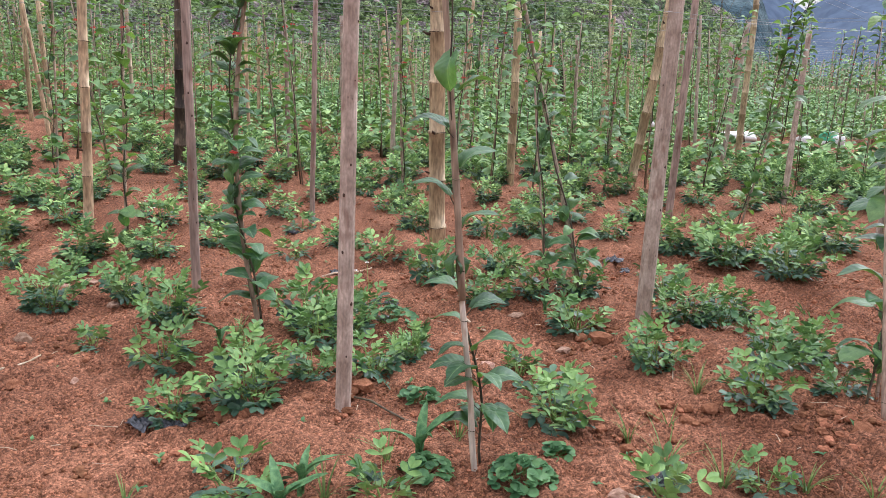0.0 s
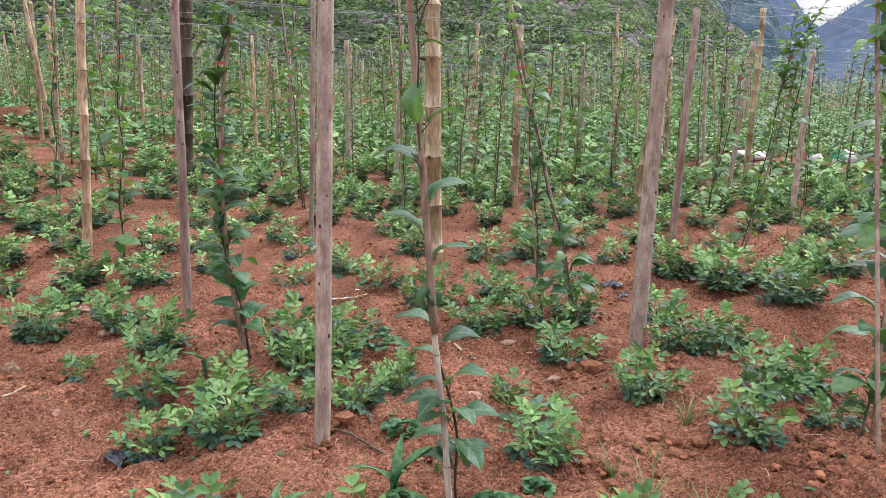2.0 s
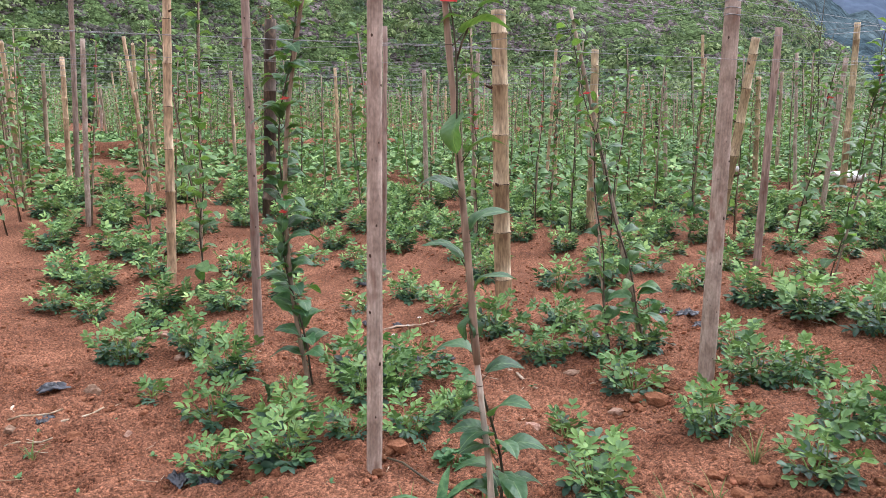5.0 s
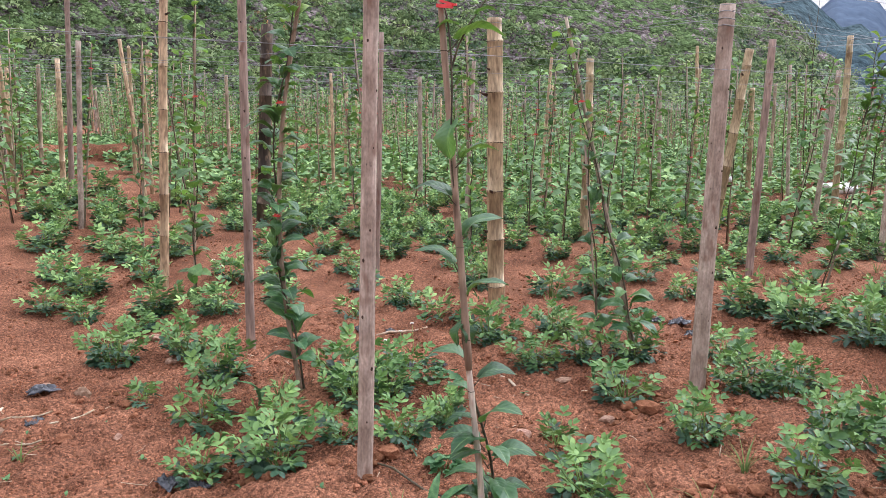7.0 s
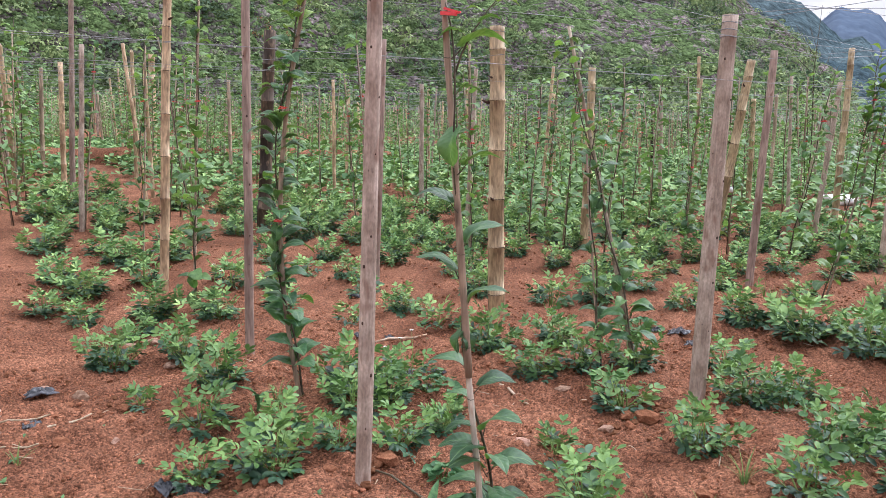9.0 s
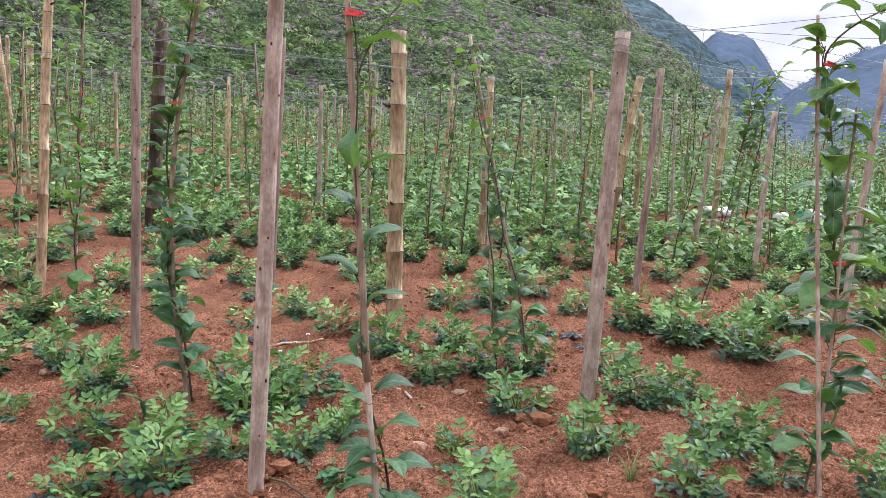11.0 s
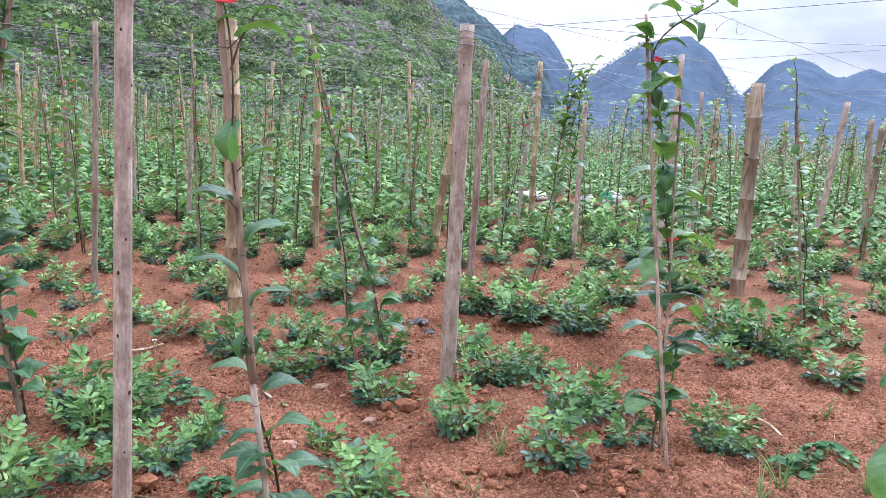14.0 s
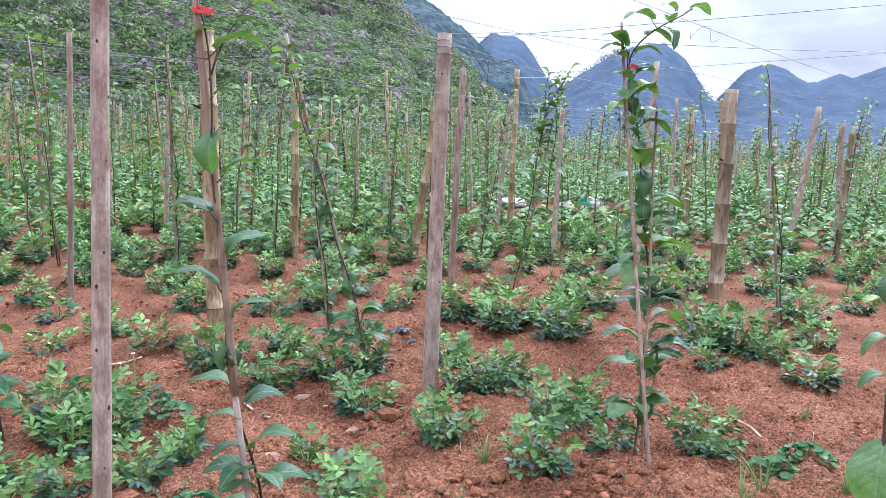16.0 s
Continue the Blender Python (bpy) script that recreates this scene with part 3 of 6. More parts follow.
# ---------------------------------------------------------------- leaf shapes
def leaf_shape(width=0.62, droop=0.3, fold=0.35, wave=0.04, nu=8, nv=4, seed=0, heart=0.1, curl=0.0):
    """A leaf of length 1 along +x: heart-shaped base, pointed tip, folded up along the midrib and arching down."""
    rnd = random.Random(seed)
    ph = rnd.uniform(0, 6)
    verts, faces = [], []
    for i in range(nu + 1):
        u = i / nu
        half = width / 2 * (math.sin(math.pi * min(1, u * 0.95 + 0.03) ** 0.92) ** 0.52) if 0 < u < 1 else (0.06 if u == 0 else 0.004)
        for j in range(-nv, nv + 1):
            v = j / nv
            back = heart * (1 - u) ** 3 * abs(v) ** 1.5
            y = v * half
            z = fold * abs(y) - curl * abs(v) ** 3 * half - droop * (u**2.1) + 0.12 * math.sin(math.pi * u) + wave * abs(v) * math.sin(9 * u + ph + (1.3 if v > 0 else 0)) - 0.012 * (1 - abs(v)) * math.cos(20 * u)
            verts.append((u * (1 - 0.18 * droop * u) - back, y, z))
    n = 2 * nv + 1
    for i in range(nu):
        for j in range(2 * nv):
            a = i * n + j
            faces.append((a, a + 1, a + n + 1, a + n))
    return verts, faces


STALK = {"": Vector((-0.30, 0, -0.13)), "hang": Vector((-0.12, 0, 0.03))}


def vine_leaf(m, stalk="", **how):
    """A leaf with its stalk, which starts at STALK."""
    blade = leaf_shape(**how)
    s = STALK[stalk]
    bar = tube([s, s * 0.5 + Vector((0, 0, -0.02)), (0.03, 0, 0)], [0.019, 0.015, 0.012], 4, cap=False)
    v, f = joined([blade, bar])
    return mesh_of("leaf", v, f, mats=[m, STEM], face_mats=[0] * len(blade[1]) + [1] * len(bar[1]))


LEAVES, PALER = ([vine_leaf(m, width=w, droop=d, fold=f, seed=k, curl=c)
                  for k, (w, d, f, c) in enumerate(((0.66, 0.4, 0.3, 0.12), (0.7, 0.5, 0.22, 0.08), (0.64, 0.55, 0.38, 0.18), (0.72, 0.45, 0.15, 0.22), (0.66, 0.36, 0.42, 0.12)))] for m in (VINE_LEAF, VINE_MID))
HANGING = vine_leaf(VINE_LEAF, "hang", width=0.68, droop=0.2, fold=0.55, seed=9, wave=0.06, curl=0.25)
LIGHT = vine_leaf(VINE_MID, "hang", width=0.8, droop=0.1, fold=-0.15, nu=10, nv=5, seed=12, wave=0.05)
YOUNG = [vine_leaf(YOUNG_LEAF, width=0.6, droop=d, fold=0.4, nu=6, nv=3, seed=k) for k, d in ((3, 0.15), (4, 0.4))]


def nut_leaf(seed=0, nu=4, nv=1, stalk=True):
    """A peanut leaf: a stalk with two pairs of blunt leaflets; length about 1."""
    rnd = random.Random(seed)
    pieces = [tube([(0, 0, 0), (0.35, 0, 0.05), (0.78, 0, 0.06)], [0.014, 0.011, 0.008], 3, cap=False)] if stalk else [([], [])]
    stalk_faces = len(pieces[0][1])
    for at, spread_deg in ((0.55, 62), (0.55, -62), (0.78, 26), (0.78, -26)):
        a = radians(spread_deg + rnd.uniform(-8, 8))
        long, wide, lift = rnd.uniform(0.42, 0.52), rnd.uniform(0.22, 0.275), rnd.uniform(-0.15, 0.5)
        bank = rnd.uniform(-0.45, 0.45)
        v, f = [], []
        for i in range(nu + 1):
            u = i / nu
            half = wide / 2 * max(0.08, math.sin(math.pi * (0.05 + 0.91 * u**1.25)) ** 0.68)
            for j in range(-nv, nv + 1):
                y = j / nv * half
                x, z = u * long, 0.4 * abs(y) + bank * y + lift * u * long - 0.22 * u * u * long
                v.append((at + x * math.cos(a) - y * math.sin(a), x * math.sin(a) + y * math.cos(a), 0.06 + z))
        n = 2 * nv + 1
        for i in range(nu):
            for j in range(2 * nv):
                q = i * n + j
                f.append((q, q + 1, q + n + 1, q + n))
        pieces.append((v, f))
    v, f = joined(pieces)
    return v, f, [1] * stalk_faces + [0] * (len(f) - stalk_faces)


NUT_SHAPES = [nut_leaf(k) for k in range(6)]
NUT_UP = [mesh_of("leaf", v, f, mats=[NUT_LEAF, GREEN_STEM], face_mats=fm) for v, f, fm in NUT_SHAPES]
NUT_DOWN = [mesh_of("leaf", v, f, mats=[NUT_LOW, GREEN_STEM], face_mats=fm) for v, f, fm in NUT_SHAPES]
NUT_YOUNG = [mesh_of("leaf", v, f, mats=[NUT_TIP, GREEN_STEM], face_mats=fm) for v, f, fm in NUT_SHAPES]


def moved(shape, m):
    return [m @ Vector(v) for v in shape[0]], shape[1]


# ---------------------------------------------------------------- peanut plants
def nut_plan(rnd, wide=0.3, stems=9):
    """Stems and leaves of a plant of that width: rows of (points) and (pose, tone: 1 for a shade-darkened lower leaf, 2
    for a young one).
    """
    out = []
    for k in range(stems):
        inner = k % 3 == 0
        az = 360 * k / stems + rnd.uniform(-28, 28)
        tilt = rnd.uniform(62, 86) if inner else rnd.uniform(24, 52)
        long = (0.52 * wide if inner else 0.46 * wide) * rnd.uniform(0.75, 1.1)
        foot = Vector((rnd.uniform(-0.09, 0.09) * wide, rnd.uniform(-0.09, 0.09) * wide, 0))
        d = Vector((math.cos(radians(az)) * math.cos(radians(tilt)), math.sin(radians(az)) * math.cos(radians(tilt)), math.sin(radians(tilt))))
        bend = Vector((0, 0, 0.16 * long))
        at = lambda t: foot + d * long * t + bend * t * t
        leaves, n = [], max(4, round(long / 0.027))
        for i in range(n):
            t = 0.2 + 0.8 * i / (n - 1)
            tip = i >= n - 2
            turn = az + (rnd.uniform(-60, 60) if tip else rnd.choice((-1, 1)) * rnd.uniform(35, 130))
            pitch = rnd.uniform(18, 68) if tip else rnd.uniform(2, 46) if t > 0.6 else rnd.uniform(-22, 22)
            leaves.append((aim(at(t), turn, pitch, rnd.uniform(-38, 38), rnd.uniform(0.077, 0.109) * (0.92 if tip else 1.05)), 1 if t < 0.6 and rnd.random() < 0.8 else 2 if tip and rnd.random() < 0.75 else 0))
        out.append(([at(t) for t in (0, 0.35, 0.7, 1.0)], leaves))
    return out


NUT_CLASS = ((0.19, 6), (0.30, 10), (0.40, 14))          # width and stems of a small, a usual and a large plant


def near_peanut(seed, wide, stems):
    """A plant whose stems and leaves are all pieces of their own."""
    rnd = random.Random(seed)
    root = thing("peanut_plant", Matrix(), "bushy green peanut plant growing in red soil", "plant", "peanut plants")
    for pts, leaves in nut_plan(rnd, wide, stems):
        stem = part("stem", mesh_of("stem", *tube(pts, [0.0042, 0.0036, 0.003, 0.002], 4), mats=[GREEN_STEM]), root)
        for m, tone in leaves:
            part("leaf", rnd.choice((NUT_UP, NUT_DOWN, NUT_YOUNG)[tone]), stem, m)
    return root


def mid_peanut(seed, wide, stems, fine=2):
    """The same plant as two meshes: its stems and its leaves, lower ones darkened as if shaded."""
    rnd = random.Random(seed)
    bars, leaves, tones = [], [], []
    shapes = [nut_leaf(k, fine, 1, False)[:2] for k in range(5)]
    for pts, ls in nut_plan(rnd, wide, stems):
        bars.append(tube(pts, [0.004, 0.0036, 0.003, 0.002], 3, cap=False))
        for m, tone in ls:
            leaves.append(moved(rnd.choice(shapes), m @ Matrix.Scale(1.2, 4)))
            tones += [tone] * len(leaves[-1][1])
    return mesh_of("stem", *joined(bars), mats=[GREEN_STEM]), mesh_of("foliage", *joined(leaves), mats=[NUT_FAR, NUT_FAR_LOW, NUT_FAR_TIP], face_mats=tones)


# ---------------------------------------------------------------- poles
def pole_shape(long, r, kind, seed, sides=14):
    """An upright pole from 0.2 m under the ground: a crooked debarked trunk, or bamboo with swollen nodes and a hollow end."""
    rnd = random.Random(seed)
    pts, radii = [], []
    if kind == "wood":
        n = max(8, int(long / 0.11))
        for i in range(n + 1):
            t = i / n
            w = 0.011 * (value_noise(t * 4 * long / 2, 0.5, seed) - 0.5)
            v = 0.011 * (value_noise(t * 4 * long / 2, 7.5, seed + 1) - 0.5)
            pts.append((w, v, -0.2 + (long + 0.2) * t))
            radii.append(r * (1.06 - 0.14 * t) * (1 + 0.07 * (float(value_noise(t * 9, 3.3, seed)) - 0.5)))
        return tube(pts, radii, sides)
    z, gap = -0.2, rnd.uniform(0.2, 0.26) + 2.4 * r
    while z < long:
        k = 1.05 - 0.16 * max(0, z) / long
        for dz, f in ((0, 1.0), (0.35 * gap, 0.985), (gap - 0.012, 1.0), (gap - 0.004, 1.09), (gap + 0.004, 1.07)):
            if z + dz < long:
                pts.append((0.004 * math.sin(3 * z + seed), 0, z + dz))
                radii.append(r * k * f)
        z += gap + 0.012
    pts.append((0, 0, long)), radii.append(radii[-1])
    verts, faces = tube(pts, radii, sides, cap=False)
    n = len(verts) - sides                      # the rim turns inward, down to the last wall
    for inset, drop in ((0.72, 0.0), (0.7, 0.06)):
        verts += [Vector((verts[n + k].x * inset, verts[n + k].y * inset, long - drop)) for k in range(sides)]
    for ring in (0, 1):
        for k in range(sides):
            a, b = n + ring * sides + k, n + ring * sides + (k + 1) % sides
            faces.append((a, b, b + sides, a + sides))
    faces.append(tuple(range(n + 2 * sides, n + 3 * sides)))
    return verts, faces


_b = bmesh.new()
bmesh.ops.create_icosphere(_b, subdivisions=1, radius=1.0)
BALL = ([tuple(v.co) for v in _b.verts], [tuple(v.index for v in f.verts) for f in _b.faces])
_b.free()
KNOT = mesh_of("knot", *BALL, mats=[NODE_DARK])
STUB = mesh_of("branch_stub", *tube([(0, 0, 0), (0.5, 0, 0.12), (1, 0.1, 0.35)], [0.2, 0.17, 0.06], 6), mats=[NODE_DARK])
POLE_LOOK = {"wood": (WOOD, "upright grey-brown debarked wooden pole set in the soil"), "red": (RED_WOOD, "slim reddish-grey wooden pole set in the soil"),
             "bamboo": (BAMBOO, "tan bamboo pole with dark nodes set in the soil"), "old": (OLD_BAMBOO, "weathered grey-tan bamboo pole set in the soil"),
             "dark": (DARK_WOOD, "blackened thick bamboo pole set in the soil")}
POSTS = []


def post(x, y, lean, tall, r, kind="bamboo", back=0.0, knots=0, stubs=0, ties=0, label="", sides=14):
    """A trellis pole with its foot at x, y, whose top lies lean metres to the side and back metres behind the foot."""
    POSTS.append((x, y))
    seed = int(abs(x * 131 + y * 71) * 10) % 9973
    rnd = random.Random(seed)
    up = Vector((lean, back, tall))
    root = thing("trellis_post", Matrix.Translation((x, y, at_ground(x, y))) @ Vector((0, 0, 1)).rotation_difference(up).to_matrix().to_4x4(), label or POLE_LOOK[kind][1], "post", "trellis posts")
    shape = pole_shape(up.length, r, "wood" if kind in ("wood", "red") else "bamboo", seed, sides)
    part("pole", mesh_of("pole", *shape, mats=[POLE_LOOK[kind][0]]), root)
    for k in range(knots):
        a, z = rnd.uniform(200, 340), 0.1 + (tall - 0.2) * (k + rnd.uniform(0.2, 0.8)) / knots
        rr = r * (1.04 - 0.14 * z / tall)
        s = rnd.uniform(0.4, 1.0)
        part("knot", KNOT, root, Matrix.Translation((rr * math.cos(radians(a)), rr * math.sin(radians(a)), z)) @ Matrix.Rotation(radians(a), 4, "Z") @ Matrix.Diagonal((0.004, 0.007 * s, 0.010 * s, 1)))
    for k in range(stubs):
        a, z = rnd.choice((-15, 190, 240)) + rnd.uniform(-20, 20), 0.35 + (tall - 0.5) * (k + rnd.uniform(0.2, 0.8)) / stubs
        part("branch_stub", STUB, root, Matrix.Translation((r * 0.9 * math.cos(radians(a)), r * 0.9 * math.sin(radians(a)), z)) @ Matrix.Rotation(radians(a), 4, "Z") @ Matrix.Scale(rnd.uniform(0.04, 0.07), 4))
    if kind in ("bamboo", "old", "dark") and (stubs or ties):
        gap = random.Random(seed).uniform(0.2, 0.26) + 2.4 * r
        z = -0.2 + gap
        while z < up.length - 0.05:
            rr = r * (1.05 - 0.16 * max(0, z) / up.length) * 1.10
            ring = [(rr * math.cos(t / 12 * 2 * math.pi), rr * math.sin(t / 12 * 2 * math.pi), z + 0.002 * math.sin(2 * t)) for t in range(13)]
            part("node_ring", mesh_of("node_ring", *tube(ring, 0.0028, 4), mats=[NODE_DARK]), root, None, "dark ring at a bamboo node")
            z += gap + 0.012
    for k in range(ties):
        z = tall - 0.04 - 0.035 * k
        ring = [(1.04 * r * math.cos(t / 12 * 2 * math.pi), 1.04 * r * math.sin(t / 12 * 2 * math.pi), z + 0.004 * math.sin(t)) for t in range(13)]
        part("wire_tie", mesh_of("wire_tie", *tube(ring, 0.0022, 4), mats=[WIRE]), root)
    return root


# the poles that stand nearest
post(-0.22, 2.62, 0.06, 2.15, 0.032, "wood", knots=9, label="smooth grey-brown debarked pole with small dark knots")
post(1.39, 3.75, 0.05, 2.03, 0.043, "wood", knots=8, ties=3, label="thick leaning grey wooden pole with wire round its top")
post(0.26, 5.64, -0.04, 2.25, 0.064, "bamboo", stubs=5, ties=1, label="thick tan bamboo pole with dark nodes and stubs")
post(-1.31, 4.32, 0.03, 2.33, 0.028, "red", knots=10)
post(-2.60, 5.79, 0.15, 2.66, 0.037, "bamboo", stubs=4)
post(-2.93, 9.38, 0.15, 2.55, 0.083, "dark", stubs=2)
post(-0.87, 6.49, 0.07, 2.25, 0.023, "red")
post(1.25, 8.86, 0.02, 2.18, 0.049, "bamboo", stubs=2)
post(2.76, 8.87, 0.32, 2.29, 0.055, "bamboo", stubs=3, label="leaning tan bamboo pole with dark nodes")
post(2.78, 7.43, 0.08, 2.32, 0.037, "red")
post(5.33, 11.73, 0.04, 2.72, 0.049, "bamboo")
post(-7.00, 11.45, 0.06, 2.09, 0.042, "bamboo")
post(-4.83, 8.29, 0.14, 2.22, 0.031, "wood")
post(-6.74, 11.25, 0.17, 3.17, 0.041, "red", label="tall dark wooden pole set in the soil")
post(-0.99, 10.88, -0.01, 2.02, 0.034, "wood")
post(-2.91, 13.33, -0.01, 2.10, 0.031, "bamboo")
post(1.12, 15.18, 0.03, 2.10, 0.052, "bamboo")
post(4.80, 14.26, -0.03, 2.03, 0.048, "bamboo")
post(7.22, 16.95, -0.02, 2.09, 0.050, "wood")
post(4.34, 16.38, -0.11, 2.98, 0.037, "bamboo")
post(3.11, 13.94, -0.07, 2.01, 0.032, "wood")
post(4.79, 24.09, -0.09, 2.20, 0.072, "dark")
post(-7.55, 15.67, 0.07, 2.55, 0.075, "bamboo")
post(4.43, 8.28, 0.06, 1.98, 0.032, "wood")
post(5.08, 5.93, 0.03, 2.09, 0.071, "old", stubs=2, ties=1, label="thick weathered bamboo post with a stained node")
post(4.29, 6.19, 0.13, 2.32, 0.029, "wood")
post(7.94, 10.37, 0.00, 2.24, 0.038, "bamboo")
post(13.39, 17.62, 0.06, 1.80, 0.048, "bamboo")
post(9.31, 9.47, 0.37, 2.24, 0.050, "wood")
post(9.73, 8.93, -0.10, 1.97, 0.044, "wood")
post(15.18, 14.00, 0.10, 2.20, 0.068, "wood")
post(13.84, 15.56, -0.01, 2.14, 0.058, "old")
post(3.52, 21.34, 0.02, 2.35, 0.048, "bamboo")
post(-9.25, 14.32, 0.10, 2.09, 0.041, "old")
post(-10.50, 15.53, 0.07, 2.09, 0.038, "old")
post(-12.20, 17.56, 0.11, 2.28, 0.050, "bamboo")


# ---------------------------------------------------------------- vines on stakes
_cv, _cf = joined([([(x * 0.5, y * 0.5, z * 0.5) for x in (-1, 1) for y in (-1, 1) for z in (-1, 1)], [(0, 1, 3, 2), (4, 6, 7, 5), (0, 4, 5, 1), (2, 3, 7, 6), (0, 2, 6, 4), (1, 5, 7, 3)])])


def clip_shape():
    """A flat plastic tape clip: a body, a jaw and a tail."""
    out = []
    for sx, sy, sz, px, pz, a in ((0.036, 0.008, 0.007, 0, 0, 0), (0.030, 0.009, 0.005, 0.004, 0.007, 0.18), (0.012, 0.004, 0.004, 0.022, 0.003, -0.3)):
        m = Matrix.Translation((px, 0, pz)) @ Matrix.Rotation(a, 4, "Y") @ Matrix.Diagonal((sx, sy, sz, 1))
        out.append(moved((_cv, _cf), m))
    return joined(out)


CLIP_MESH = mesh_of("plastic_clip", *clip_shape(), smooth=False, mats=[CLIP])
VINES = []


def stake(x, y, lean, tall, r=0.009, back=0.0, bow=0.0, m=None, low=-0.12, label="split bamboo stake beside a young vine"):
    seed = int(abs(x * 171 + y * 51) * 10) % 9973
    pts, radii = [], []
    n = 12
    for i in range(n + 1):
        t = i / n
        pts.append((lean * t + bow * math.sin(math.pi * t) + 0.012 * (float(value_noise(t * 4, 1.5, seed)) - 0.5), back * t, low + (tall - low) * t))
        radii.append(r * (1.1 - 0.25 * t) * (1.14 if i % 3 == 1 else 1.0))
    root = thing("bamboo_stake", Matrix.Translation((x, y, at_ground(x, y))), label, "stake", "vine stakes")
    part("cane", mesh_of("cane", *tube(pts, radii, 7), mats=[m or STAKE]), root)
    for i in range(1, n, 3):
        p, rr = Vector(pts[i]), radii[i] * 1.03
        if p.z < 0.02:
            continue
        ring = [p + Vector((rr * math.cos(k / 8 * 2 * math.pi), rr * math.sin(k / 8 * 2 * math.pi), 0.0008 * (k % 3))) for k in range(9)]
        part("node_ring", mesh_of("node_ring", *tube(ring, 0.0013, 4), mats=[STEM]), root, None, "thin dark ring round the cane")
    return root


def along(path, z):
    """The place on a stem's path (rows of sideways, back, up) at height z."""
    zs = [p[2] for p in path]
    return Vector((float(np.interp(z, zs, [p[0] for p in path])), float(np.interp(z, zs, [p[1] for p in path])), z))


def vine(x, y, path, leaves=(), clips=(), auto=0, size=0.085, seed=0, first=0.15, r=0.0055, bare=(), label="young fruit vine with glossy green leaves climbing a stake", spread_deg=72, grip=1.0):
    """A climbing vine. path: rows of sideways, back, up from its foot; leaves: rows of height, direction, length, pitch, kind."""
    rnd = random.Random(seed)
    VINES.append((x, y))
    root = thing("vine_plant", Matrix.Translation((x, y, at_ground(x, y))), label, "vine", "climbing vines")
    fine = []
    n = max(8, int((path[-1][2] - path[0][2]) / 0.06))
    for i in range(n + 1):
        z = path[0][2] + (path[-1][2] - path[0][2]) * i / n
        p = along(path, z)
        wob = 0.012 if 0 < i < n else 0
        fine.append(p + Vector((wob * math.sin(z * 9 + seed), wob * math.cos(z * 7 + seed), 0)))
    fine[0].z -= 0.05
    stem = part("stem", mesh_of("stem", *tube(fine, [r * (1.15 - 0.6 * i / n) for i in range(n + 1)], 6), mats=[STEM]), root)
    top = path[-1][2]
    rows = list(leaves)
    auto = int(auto * 1.25)
    for k in range(auto):
        z = first + (top - first) * (k + rnd.uniform(0.1, 0.9)) / auto
        if any(a < z < b for a, b in bare):
            continue
        side = 0 if k % 2 else 180
        grow = 1.0 - 0.35 * z / max(top, 0.1)
        rows.append((z, side + rnd.uniform(-spread_deg, spread_deg), 1.08 * size * rnd.uniform(0.65, 1.2) * grow, rnd.uniform(-5, 38), "young" if z > 0.85 * top and rnd.random() < 0.6 else "hang" if rnd.random() < 0.1 else ""))
    for z, az, long, pitch, kind in rows:
        long *= 0.8 if kind == "hang" and auto else 0.88 if y < 2.5 else 1.15 if y < 3 else 1.0
        p = along(path, min(z, top)) + Vector((0, 0, max(0, z - top)))
        a = radians(az)
        # Paler leaves farther off; mixed in at right as backlight put into colour.
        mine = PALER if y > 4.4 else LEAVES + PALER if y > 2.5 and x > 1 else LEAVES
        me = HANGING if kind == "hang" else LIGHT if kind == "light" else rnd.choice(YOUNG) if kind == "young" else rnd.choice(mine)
        side = 1 if math.cos(a) > 0 else -1
        if kind == "hang" and abs(pitch) < 39:
            az, pitch = 270 + rnd.uniform(-60, 60), rnd.uniform(-75, -50)
        m = aim((0, 0, 0), az + rnd.uniform(-8, 8), pitch + (10 if kind == "" else 0), rnd.uniform(-15, 15) if kind == "hang" else (rnd.uniform(-12, 14) if y < 3 else rnd.uniform(-16, 28)) * side, long)
        foot = m @ STALK["hang" if kind in ("hang", "light") else ""]
        part("leaf", me, root, Matrix.Translation(p - foot) @ m)
    for z in clips:
        p = along(path, z)
        part("plastic_clip", CLIP_MESH, root, aim(p + Vector((0.008, -0.014, 0)), rnd.uniform(-25, 25), rnd.uniform(-8, 8), 0, grip + 0.03 * min(20, max(0, y - 4))), "red plastic clip")
    return root


